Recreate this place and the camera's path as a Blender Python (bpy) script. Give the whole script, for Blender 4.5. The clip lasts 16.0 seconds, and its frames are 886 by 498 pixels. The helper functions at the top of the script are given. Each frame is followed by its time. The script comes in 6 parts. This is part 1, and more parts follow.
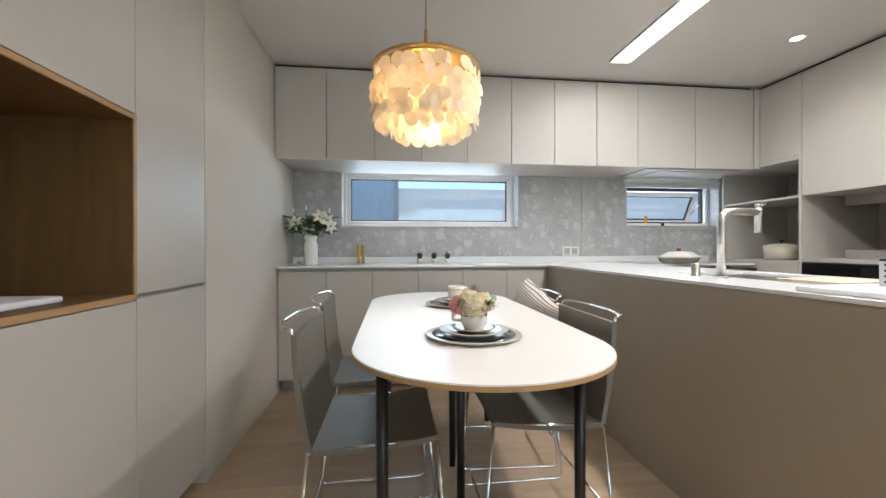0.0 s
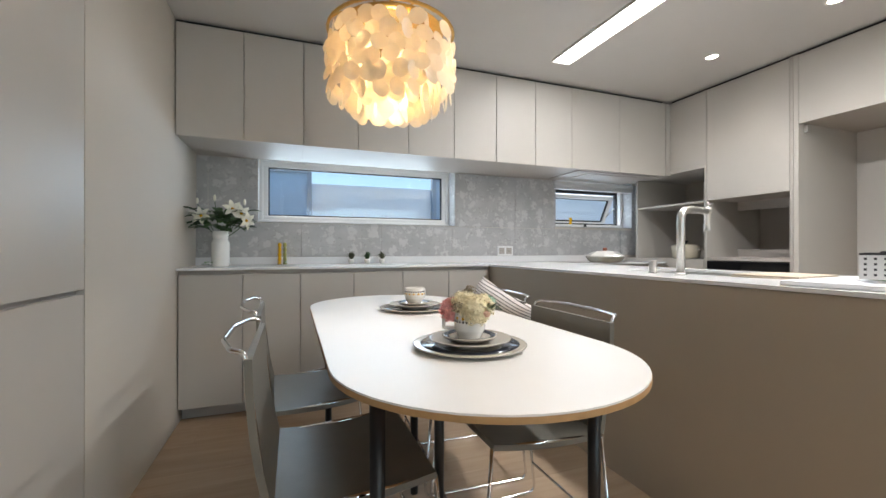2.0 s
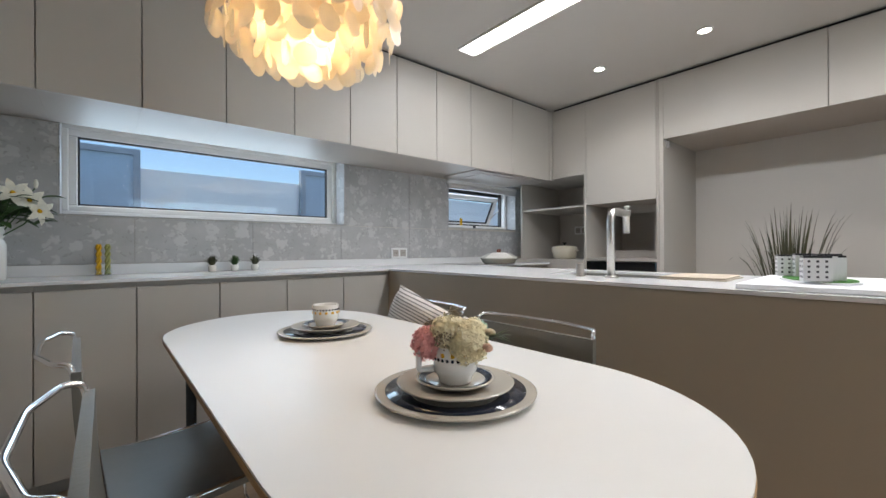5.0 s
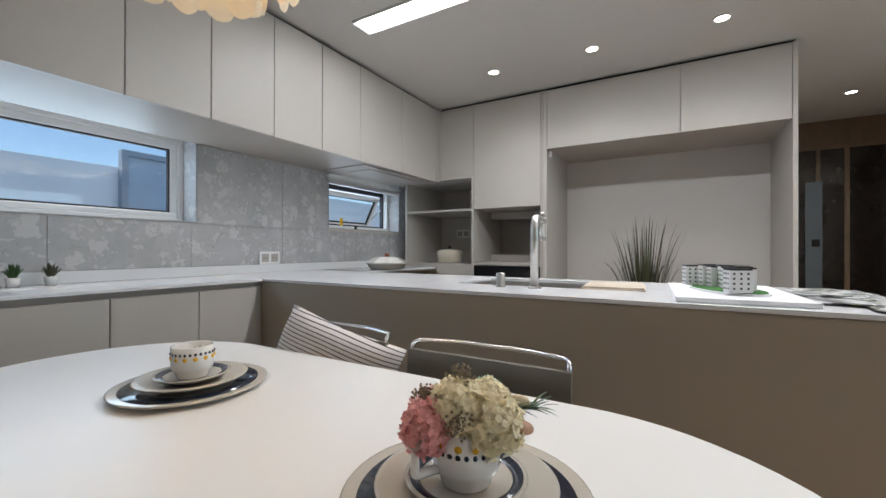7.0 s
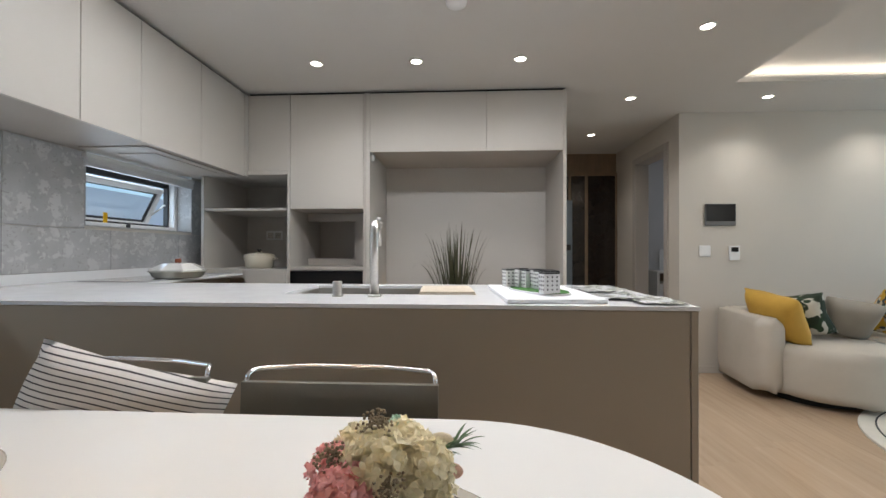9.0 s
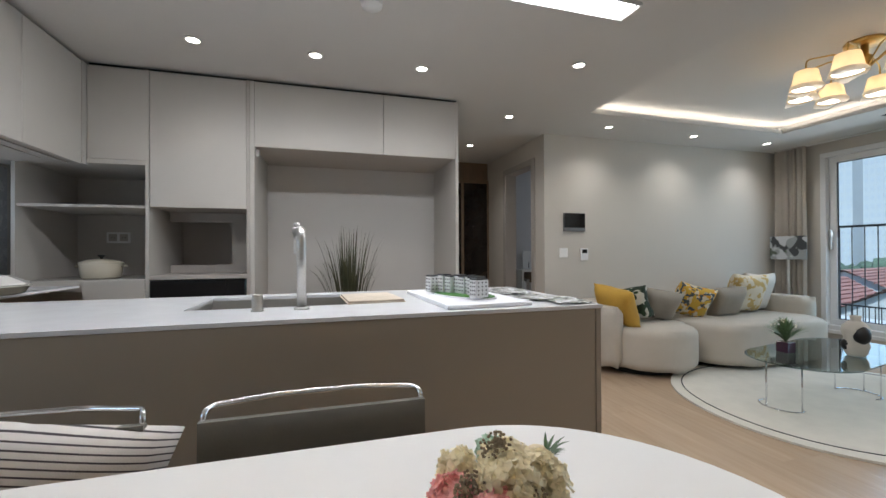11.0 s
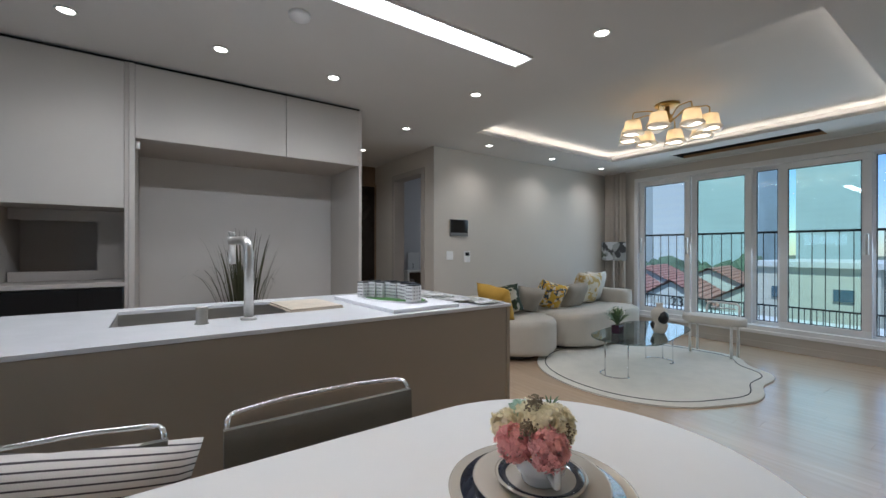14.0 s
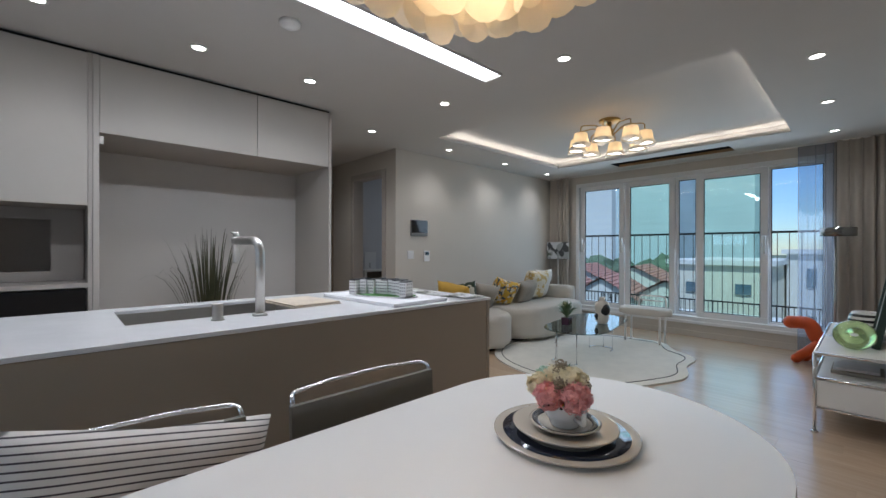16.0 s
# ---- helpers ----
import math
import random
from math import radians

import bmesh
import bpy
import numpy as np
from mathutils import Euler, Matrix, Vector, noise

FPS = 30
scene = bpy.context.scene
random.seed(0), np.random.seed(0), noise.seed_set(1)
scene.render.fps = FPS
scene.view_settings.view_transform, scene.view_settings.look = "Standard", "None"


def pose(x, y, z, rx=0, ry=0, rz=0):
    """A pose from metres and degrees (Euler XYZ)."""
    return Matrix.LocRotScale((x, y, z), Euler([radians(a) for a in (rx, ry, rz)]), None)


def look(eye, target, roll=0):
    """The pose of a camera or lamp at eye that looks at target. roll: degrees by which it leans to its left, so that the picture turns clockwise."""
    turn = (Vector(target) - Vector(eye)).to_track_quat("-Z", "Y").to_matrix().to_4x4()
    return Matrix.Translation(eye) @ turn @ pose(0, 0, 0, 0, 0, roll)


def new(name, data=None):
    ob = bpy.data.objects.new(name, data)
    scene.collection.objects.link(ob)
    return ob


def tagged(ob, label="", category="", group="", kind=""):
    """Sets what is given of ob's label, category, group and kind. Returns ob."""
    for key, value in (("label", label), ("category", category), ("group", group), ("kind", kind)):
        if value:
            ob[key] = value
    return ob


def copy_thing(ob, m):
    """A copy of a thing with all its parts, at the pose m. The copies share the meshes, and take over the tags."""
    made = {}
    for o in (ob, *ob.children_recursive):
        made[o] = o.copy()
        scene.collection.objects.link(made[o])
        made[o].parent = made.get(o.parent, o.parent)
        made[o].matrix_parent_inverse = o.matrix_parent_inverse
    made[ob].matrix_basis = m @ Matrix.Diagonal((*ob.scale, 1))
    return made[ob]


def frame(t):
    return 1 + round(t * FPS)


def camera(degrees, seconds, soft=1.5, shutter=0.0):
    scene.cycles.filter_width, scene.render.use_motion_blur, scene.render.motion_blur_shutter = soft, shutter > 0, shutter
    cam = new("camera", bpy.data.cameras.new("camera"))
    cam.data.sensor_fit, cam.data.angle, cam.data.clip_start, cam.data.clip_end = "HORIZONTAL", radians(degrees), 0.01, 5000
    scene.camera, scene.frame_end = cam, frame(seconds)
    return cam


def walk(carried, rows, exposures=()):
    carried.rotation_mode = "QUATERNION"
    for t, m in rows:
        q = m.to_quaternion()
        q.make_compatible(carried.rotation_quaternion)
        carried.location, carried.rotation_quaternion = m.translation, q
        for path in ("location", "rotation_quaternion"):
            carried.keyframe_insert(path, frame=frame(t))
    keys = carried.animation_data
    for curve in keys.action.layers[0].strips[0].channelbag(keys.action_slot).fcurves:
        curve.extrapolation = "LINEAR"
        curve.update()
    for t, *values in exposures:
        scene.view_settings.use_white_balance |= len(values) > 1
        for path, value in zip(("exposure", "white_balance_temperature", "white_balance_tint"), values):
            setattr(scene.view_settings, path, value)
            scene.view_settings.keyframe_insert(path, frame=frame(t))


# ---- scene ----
cam = camera(95.3, 16.0)
PATH = [
    (0, (0.132, 0.039, 1.032), (0.373, 2.024, 1.025), -0.1),
    (0.5, (0.078, 0.113, 1.016), (0.419, 2.084, 1.019), -0.0),
    (1, (0.031, 0.2, 1.009), (0.49, 2.147, 1.015), -0.0),
    (1.5, (-0.016, 0.267, 1.014), (0.563, 2.181, 1.017), -0.0),
    (2, (-0.068, 0.317, 1.009), (0.63, 2.192, 1.012), -0.0),
    (2.5, (-0.123, 0.376, 1.006), (0.704, 2.197, 1.014), -0.1),
    (3, (-0.169, 0.436, 1.022), (0.757, 2.209, 1.026), -0.0),
    (3.5, (-0.172, 0.513, 1.018), (0.848, 2.233, 1.025), -0.1),
    (6, (-0.098, 0.923, 1.033), (1.396, 2.253, 1.036), -0.1),
    (6.5, (-0.083, 1.022, 1.045), (1.529, 2.206, 1.05), -0.0),
    (7, (-0.063, 1.107, 1.055), (1.665, 2.114, 1.058), 0.1),
    (7.5, (-0.037, 1.148, 1.059), (1.795, 1.952, 1.063), 0.1),
    (8, (-0.01, 1.165, 1.06), (1.903, 1.749, 1.073), 0.1),
    (8.5, (-0.016, 1.197, 1.063), (1.953, 1.544, 1.074), 0.0),
    (9, (-0.025, 1.254, 1.075), (1.972, 1.364, 1.086), 0.1),
    (9.5, (-0.013, 1.318, 1.092), (1.984, 1.213, 1.104), -0.0),
    (10, (0.004, 1.395, 1.1), (1.983, 1.103, 1.112), -0.1),
    (12.5, (-0.042, 1.695, 1.128), (1.762, 0.831, 1.131), -0.1),
    (13, (-0.049, 1.76, 1.141), (1.699, 0.789, 1.142), 0.1),
    (13.5, (-0.064, 1.813, 1.142), (1.628, 0.746, 1.143), 0.1),
    (14, (-0.075, 1.866, 1.155), (1.562, 0.716, 1.155), 0.1),
    (14.5, (-0.09, 1.932, 1.159), (1.494, 0.711, 1.159), 0.1),
    (15, (-0.101, 2.01, 1.158), (1.437, 0.731, 1.158), 0.1),
    (15.5, (-0.099, 2.084, 1.157), (1.396, 0.755, 1.156), 0.1),
    (16, (-0.077, 2.151, 1.155), (1.377, 0.778, 1.153), 0.1),
]
walk(cam, [(t, look(eye, target, roll)) for t, eye, target, roll in PATH],
     [(0.0, 0.64, 6700, 10), (3.5, 0.40, 6600, 10), (7.0, 0.10, 6350, 10), (9.0, 0.15, 6500, 10), (10.0, 0.07, 6450, 10), (12.5, -0.17, 6050, 10), (16.0, -0.40, 6000, 11)])

# ---------------------------------------------------------------- world and light
world = bpy.data.worlds.new("sky")
scene.world = world
world.use_nodes = True
wn = world.node_tree.nodes
sky = wn.new("ShaderNodeTexSky")
sky.sky_type = 'NISHITA'
sky.sun_disc = False
sky.dust_density, sky.ozone_density = 0.1, 3.5
sky.sun_elevation, sky.sun_rotation = radians(50), radians(150)
world.node_tree.links.new(sky.outputs[0], wn["Background"].inputs[0])
wn["Background"].inputs[1].default_value = 0.15

CEIL = 2.315
K = 1.0                       # strength of all indoor lamps


def lamp(kind, name, m, energy, color, size=0.1, size_y=None, spot=None, blend=0.6):
    d = bpy.data.lights.new(name, kind)
    d.energy, d.color = energy * K, color
    if kind == 'AREA':
        d.size = size
        if size_y:
            d.shape, d.size_y = 'RECTANGLE', size_y
    else:
        d.shadow_soft_size = size
    if spot:
        d.spot_size, d.spot_blend = radians(spot), blend
    ob = new(name, d)
    ob.matrix_basis = m
    return ob


sun = bpy.data.lights.new("sun", 'SUN')
sun.energy, sun.angle, sun.color = 5.0, radians(0.5), (1.0, 0.95, 0.88)
new("sun", sun).matrix_basis = look((0, 0, 10), (2.5, -6.0, 0))   # from behind the building: no beam enters

WARM, NEUTRAL = (1.0, 0.80, 0.58), (1.0, 0.965, 0.92)
DOWNLIGHTS = [(2.59, 2.24), (2.59, 1.575), (2.59, 0.902), (2.262, -0.073), (1.208, -0.073), (0.15, -0.073), (3.31, -0.078), (4.34, -0.079),
              (3.33, -1.16), (3.36, -2.255), (3.37, -3.33), (0.146, -1.14), (0.156, -2.22), (0.165, -3.33)]
for dx, dy in DOWNLIGHTS:
    watts = 11.0 if dy > 0.5 else (24.0 if dy > -0.5 and dx < 2.0 else (17.0 if dx > 3.0 else 13.0))
    lamp('SPOT', "downlight_beam", look((dx, dy, CEIL - 0.012), (dx, dy, 0)), watts, NEUTRAL, 0.03, spot=135, blend=1.0)
lamp('AREA', "strip_light_beam", look((1.673, 1.27, CEIL - 0.022), (1.673, 1.27, 0)), 24, (0.95, 0.97, 1.0), 0.11, 2.3)
lamp('POINT', "pendant_bulb_glow", pose(0.270, 1.764, 1.60), 4.2, (1.0, 0.74, 0.46), 0.05)
# daylight of the large window and of the two kitchen windows
lamp('AREA', "window_daylight", look((1.7, -4.02, 1.2), (1.7, 0, -0.4)), 36, (0.71, 0.87, 1.0), 2.9, 1.9)
lamp('AREA', "kitchen_window_daylight", look((0.43, 3.72, 1.47), (0.43, 0, 1.0)), 6, (0.66, 0.83, 1.0), 1.3, 0.36)
lamp('AREA', "small_window_daylight", look((2.7, 3.72, 1.44), (2.6, 0, 1.0)), 2.2, (0.66, 0.83, 1.0), 0.8, 0.34)

# ---------------------------------------------------------------- materials


def material(name, color, rough=0.5, metal=0.0, var=0.06, scale=6.0, bump=0.0, bscale=60.0, coat=0.0, spec=0.5, stretch=(1, 1, 1), color2=None, sharp=False):
    m = bpy.data.materials.new(name)
    m.use_nodes = True
    nt = m.node_tree
    b = nt.nodes["Principled BSDF"]
    b.inputs["Roughness"].default_value, b.inputs["Metallic"].default_value = rough, metal
    b.inputs["Coat Weight"].default_value = coat
    b.inputs["Specular IOR Level"].default_value = spec
    co = nt.nodes.new("ShaderNodeTexCoord")
    mp = nt.nodes.new("ShaderNodeMapping")
    mp.inputs["Scale"].default_value = stretch
    nt.links.new(co.outputs["Object"], mp.inputs[0])
    nz = nt.nodes.new("ShaderNodeTexNoise")
    nz.inputs["Scale"].default_value, nz.inputs["Detail"].default_value, nz.inputs["Roughness"].default_value = scale, 6, 0.6
    nt.links.new(mp.outputs[0], nz.inputs[0])
    ramp = nt.nodes.new("ShaderNodeValToRGB")
    ramp.color_ramp.elements[0].position, ramp.color_ramp.elements[1].position = (0.47, 0.53) if sharp else (0.3, 0.7)
    c2 = color2 or [min(1, c * (1 + var)) for c in color]
    c1 = color if color2 else [c * (1 - var) for c in color]
    ramp.color_ramp.elements[0].color, ramp.color_ramp.elements[1].color = (*c1, 1), (*c2, 1)
    nt.links.new(nz.outputs[0], ramp.inputs[0])
    nt.links.new(ramp.outputs[0], b.inputs["Base Color"])
    rr = nt.nodes.new("ShaderNodeMapRange")
    rr.inputs[3].default_value, rr.inputs[4].default_value = rough * 0.88, min(1, rough * 1.12)
    nt.links.new(nz.outputs[0], rr.inputs[0])
    nt.links.new(rr.outputs[0], b.inputs["Roughness"])
    if bump:
        n2 = nt.nodes.new("ShaderNodeTexNoise")
        n2.inputs["Scale"].default_value, n2.inputs["Detail"].default_value = bscale, 4
        nt.links.new(mp.outputs[0], n2.inputs[0])
        bp = nt.nodes.new("ShaderNodeBump")
        bp.inputs["Strength"].default_value, bp.inputs["Distance"].default_value = bump, 0.004
        nt.links.new(n2.outputs[0], bp.inputs["Height"])
        nt.links.new(bp.outputs[0], b.inputs["Normal"])
    return m


def emitter(name, color, strength):
    m = bpy.data.materials.new(name)
    m.use_nodes = True
    b = m.node_tree.nodes["Principled BSDF"]
    b.inputs["Base Color"].default_value = (*color, 1)
    b.inputs["Emission Color"].default_value = (*color, 1)
    b.inputs["Emission Strength"].default_value = strength
    return m


def glass(name, color=(1, 1, 1), rough=0.0, mix=0.0, mixcolor=(1, 1, 1)):
    """Thin clear glass: light passes straight, with mirror gloss at grazing angles."""
    m = bpy.data.materials.new(name)
    m.use_nodes = True
    nt = m.node_tree
    nt.nodes.clear()
    out = nt.nodes.new("ShaderNodeOutputMaterial")
    tr = nt.nodes.new("ShaderNodeBsdfTransparent")
    tr.inputs[0].default_value = (*color, 1)
    gl = nt.nodes.new("ShaderNodeBsdfGlossy")
    gl.inputs["Roughness"].default_value = rough
    lw = nt.nodes.new("ShaderNodeLayerWeight")
    pw = nt.nodes.new("ShaderNodeMath")
    pw.operation = 'POWER'
    pw.inputs[1].default_value = 4.0
    nt.links.new(lw.outputs["Facing"], pw.inputs[0])
    fr = nt.nodes.new("ShaderNodeMath")
    fr.operation = 'MULTIPLY_ADD'
    fr.inputs[1].default_value, fr.inputs[2].default_value = 0.8, 0.045
    nt.links.new(pw.outputs[0], fr.inputs[0])
    mx = nt.nodes.new("ShaderNodeMixShader")
    nt.links.new(fr.outputs[0], mx.inputs[0])
    nt.links.new(tr.outputs[0], mx.inputs[1])
    nt.links.new(gl.outputs[0], mx.inputs[2])
    last = mx
    if mix:
        df = nt.nodes.new("ShaderNodeBsdfTranslucent")
        df.inputs[0].default_value = (*mixcolor, 1)
        m2 = nt.nodes.new("ShaderNodeMixShader")
        m2.inputs[0].default_value = mix
        nt.links.new(mx.outputs[0], m2.inputs[1])
        nt.links.new(df.outputs[0], m2.inputs[2])
        last = m2
    nt.links.new(last.outputs[0], out.inputs[0])
    return m


def translucent(name, color, amount=0.6, rough=0.4, var=0.1, scale=15.0):
    m = material(name, color, rough, var=var, scale=scale)
    nt = m.node_tree
    b = nt.nodes["Principled BSDF"]
    out = [n for n in nt.nodes if n.type == 'OUTPUT_MATERIAL'][0]
    tl = nt.nodes.new("ShaderNodeBsdfTranslucent")
    tl.inputs[0].default_value = (*color, 1)
    mx = nt.nodes.new("ShaderNodeMixShader")
    mx.inputs[0].default_value = amount
    nt.links.new(b.outputs[0], mx.inputs[1])
    nt.links.new(tl.outputs[0], mx.inputs[2])
    nt.links.new(mx.outputs[0], out.inputs[0])
    return m


def stone():
    """Grey composite stone with pale chips of two sizes and fine grit."""
    m = material("grey_chip_stone", (0.42, 0.42, 0.425), 0.42, var=0.12, scale=5, bump=0.06, bscale=120)
    nt = m.node_tree
    b = nt.nodes["Principled BSDF"]
    base = b.inputs["Base Color"].links[0].from_socket
    geo = nt.nodes.new("ShaderNodeNewGeometry")
    dist = nt.nodes.new("ShaderNodeTexNoise")
    dist.inputs["Scale"].default_value = 22
    nt.links.new(geo.outputs["Position"], dist.inputs[0])
    add = nt.nodes.new("ShaderNodeMixRGB")
    add.blend_type = 'LINEAR_LIGHT'
    add.inputs[0].default_value = 0.05
    nt.links.new(geo.outputs["Position"], add.inputs[1])
    nt.links.new(dist.outputs["Color"], add.inputs[2])
    for sc, lo, col in ((13, 0.66, (0.57, 0.57, 0.565)), (32, 0.74, (0.54, 0.54, 0.535)), (55, 0.85, (0.34, 0.335, 0.33))):
        v = nt.nodes.new("ShaderNodeTexVoronoi")
        v.inputs["Scale"].default_value = sc
        nt.links.new(add.outputs[0], v.inputs["Vector"])
        sep = nt.nodes.new("ShaderNodeSeparateColor")
        nt.links.new(v.outputs["Color"], sep.inputs[0])
        rp = nt.nodes.new("ShaderNodeMapRange")
        rp.inputs[1].default_value, rp.inputs[2].default_value, rp.inputs[4].default_value = lo, lo + 0.03, 0.75
        nt.links.new(sep.outputs[0], rp.inputs[0])
        d = nt.nodes.new("ShaderNodeMapRange")
        d.inputs[1].default_value, d.inputs[2].default_value, d.inputs[3].default_value, d.inputs[4].default_value = 0.40, 0.52, 1, 0
        nt.links.new(v.outputs["Distance"], d.inputs[0])
        mu = nt.nodes.new("ShaderNodeMath")
        mu.operation = 'MULTIPLY'
        nt.links.new(rp.outputs[0], mu.inputs[0])
        nt.links.new(d.outputs[0], mu.inputs[1])
        mx = nt.nodes.new("ShaderNodeMixRGB")
        mx.inputs[2].default_value = (*col, 1)
        nt.links.new(mu.outputs[0], mx.inputs[0])
        nt.links.new(base, mx.inputs[1])
        base = mx.outputs[0]
    nt.links.new(base, b.inputs["Base Color"])
    return m


def plank_wood(name, c1, c2, rough=0.42, axis=(0.6, 9, 9), scale=3.0, rand=0.12):
    """Wood with grain drawn along one axis; each piece varies by its own random value."""
    m = material(name, c1, rough, scale=scale, stretch=axis, color2=c2, bump=0.04, bscale=14)
    nt = m.node_tree
    b = nt.nodes["Principled BSDF"]
    base = b.inputs["Base Color"].links[0].from_socket
    oi = nt.nodes.new("ShaderNodeObjectInfo")
    mr = nt.nodes.new("ShaderNodeMapRange")
    mr.inputs[3].default_value, mr.inputs[4].default_value = 1 - rand, 1 + rand
    nt.links.new(oi.outputs["Random"], mr.inputs[0])
    hs = nt.nodes.new("ShaderNodeHueSaturation")
    nt.links.new(mr.outputs[0], hs.inputs["Value"])
    nt.links.new(base, hs.inputs["Color"])
    nt.links.new(hs.outputs[0], b.inputs["Base Color"])
    mp = [n for n in nt.nodes if n.type == 'MAPPING'][0]
    cb = nt.nodes.new("ShaderNodeCombineXYZ")
    mul = nt.nodes.new("ShaderNodeMath")
    mul.operation = 'MULTIPLY'
    mul.inputs[1].default_value = 40
    nt.links.new(oi.outputs["Random"], mul.inputs[0])
    nt.links.new(mul.outputs[0], cb.inputs[0])
    nt.links.new(mul.outputs[0], cb.inputs[1])
    nt.links.new(cb.outputs[0], mp.inputs["Location"])
    return m


def striped(name, ground, line, axis, period, duty, wob=0.02, rough=0.85):
    m = material(name, ground, rough, var=0.05, scale=30, bump=0.2, bscale=400)
    nt = m.node_tree
    b = nt.nodes["Principled BSDF"]
    base = b.inputs["Base Color"].links[0].from_socket
    co = [n for n in nt.nodes if n.type == 'TEX_COORD'][0]
    sp = nt.nodes.new("ShaderNodeSeparateXYZ")
    nt.links.new(co.outputs["Object"], sp.inputs[0])
    md = nt.nodes.new("ShaderNodeMath")
    md.operation = 'MODULO'
    ad = nt.nodes.new("ShaderNodeMath")
    ad.operation = 'ADD'
    ad.inputs[1].default_value = 10.0
    nt.links.new(sp.outputs[axis], ad.inputs[0])
    nt.links.new(ad.outputs[0], md.inputs[0])
    md.inputs[1].default_value = period
    lt = nt.nodes.new("ShaderNodeMath")
    lt.operation = 'LESS_THAN'
    lt.inputs[1].default_value = period * duty
    nt.links.new(md.outputs[0], lt.inputs[0])
    mx = nt.nodes.new("ShaderNodeMixRGB")
    mx.inputs[2].default_value = (*line, 1)
    nt.links.new(lt.outputs[0], mx.inputs[0])
    nt.links.new(base, mx.inputs[1])
    nt.links.new(mx.outputs[0], b.inputs["Base Color"])
    return m


def blotched(name, ground, cols, scale, rough=0.85, cut=0.5):
    """Printed cloth: cells of several colours on a ground."""
    m = material(name, ground, rough, var=0.05, scale=40, bump=0.2, bscale=300)
    nt = m.node_tree
    b = nt.nodes["Principled BSDF"]
    base = b.inputs["Base Color"].links[0].from_socket
    co = [n for n in nt.nodes if n.type == 'TEX_COORD'][0]
    for i, col in enumerate(cols):
        mp = nt.nodes.new("ShaderNodeMapping")
        mp.inputs["Location"].default_value = (i * 3.1, i * 1.7, i)
        mp.inputs["Rotation"].default_value = (0.4, 0.2, i * 0.9)
        mp.inputs["Scale"].default_value = (1, 2.0, 1)
        nt.links.new(co.outputs["Object"], mp.inputs[0])
        n = nt.nodes.new("ShaderNodeTexNoise")
        n.inputs["Scale"].default_value, n.inputs["Detail"].default_value = scale, 1.0
        nt.links.new(mp.outputs[0], n.inputs[0])
        rp = nt.nodes.new("ShaderNodeMapRange")
        rp.inputs[1].default_value, rp.inputs[2].default_value = cut + 0.02, cut + 0.05
        nt.links.new(n.outputs[0], rp.inputs[0])
        mx = nt.nodes.new("ShaderNodeMixRGB")
        mx.inputs[2].default_value = (*col, 1)
        nt.links.new(rp.outputs[0], mx.inputs[0])
        nt.links.new(base, mx.inputs[1])
        base = mx.outputs[0]
    nt.links.new(base, b.inputs["Base Color"])
    return m


CAB = material("greige_matt_lacquer", (0.49, 0.462, 0.425), 0.46, var=0.02, scale=2.0, bump=0.015, bscale=200)
CAB_IN = material("grey_brown_carcass", (0.42, 0.385, 0.35), 0.5, var=0.03, scale=3.0)
# cabinet greige darkened: the shade on the island panels is put into the colour
ISLE = material("shaded_greige_panel", (0.37, 0.315, 0.25), 0.5, var=0.03, scale=1.6, bump=0.015, bscale=200)
WALL = material("greige_wallpaper", (0.57, 0.53, 0.475), 0.75, var=0.02, scale=2.0, bump=0.12, bscale=320)
CEILING = material("white_ceiling_paper", (0.60, 0.585, 0.565), 0.85, var=0.02, scale=1.5, bump=0.1, bscale=300)
QUARTZ = material("white_quartz", (0.77, 0.775, 0.785), 0.16, var=0.02, scale=9)
STONE = stone()
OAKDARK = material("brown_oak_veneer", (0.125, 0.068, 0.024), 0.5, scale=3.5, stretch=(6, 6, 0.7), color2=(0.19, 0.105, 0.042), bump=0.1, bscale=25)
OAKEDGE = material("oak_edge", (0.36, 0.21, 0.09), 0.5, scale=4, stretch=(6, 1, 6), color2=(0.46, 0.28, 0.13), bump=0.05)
FLOORWOOD = plank_wood("pale_floor_wood", (0.40, 0.285, 0.19), (0.475, 0.355, 0.25), 0.25, rand=0.05)
PVC = material("white_pvc", (0.78, 0.78, 0.78), 0.35, var=0.015, scale=4)
GASKET = material("black_gasket", (0.02, 0.02, 0.022), 0.6)
CLEAR = glass("clear_glass", (0.96, 0.98, 0.98))
BLUEGLASS = glass("blue_tinted_glass", (0.80, 0.91, 1.0))
GREENGLASS = glass("green_tinted_glass", (0.78, 0.955, 0.95))
TABLEGLASS = glass("smoky_table_glass", (0.55, 0.62, 0.61))
CHROME = material("chrome", (0.82, 0.82, 0.83), 0.09, 1.0, var=0.02)
STEEL = material("brushed_steel", (0.55, 0.535, 0.51), 0.38, 1.0, var=0.03, scale=5, stretch=(1, 1, 30))
BLACK = material("black_powder_coat", (0.012, 0.012, 0.013), 0.38, var=0.1)
BLACKGLASS = material("black_oven_glass", (0.008, 0.008, 0.009), 0.06, coat=0.5)
LEATHER = material("olive_grey_leather", (0.155, 0.147, 0.125), 0.34, var=0.10, scale=8, bump=0.10, bscale=160)
TABLETOP = material("white_laminate", (0.80, 0.785, 0.765), 0.33, var=0.012, scale=5)
BRASS = material("aged_brass", (0.55, 0.36, 0.12), 0.3, 1.0, var=0.12, scale=12)
SHELL = translucent("capiz_shell", (0.93, 0.84, 0.68), 0.5, 0.3)
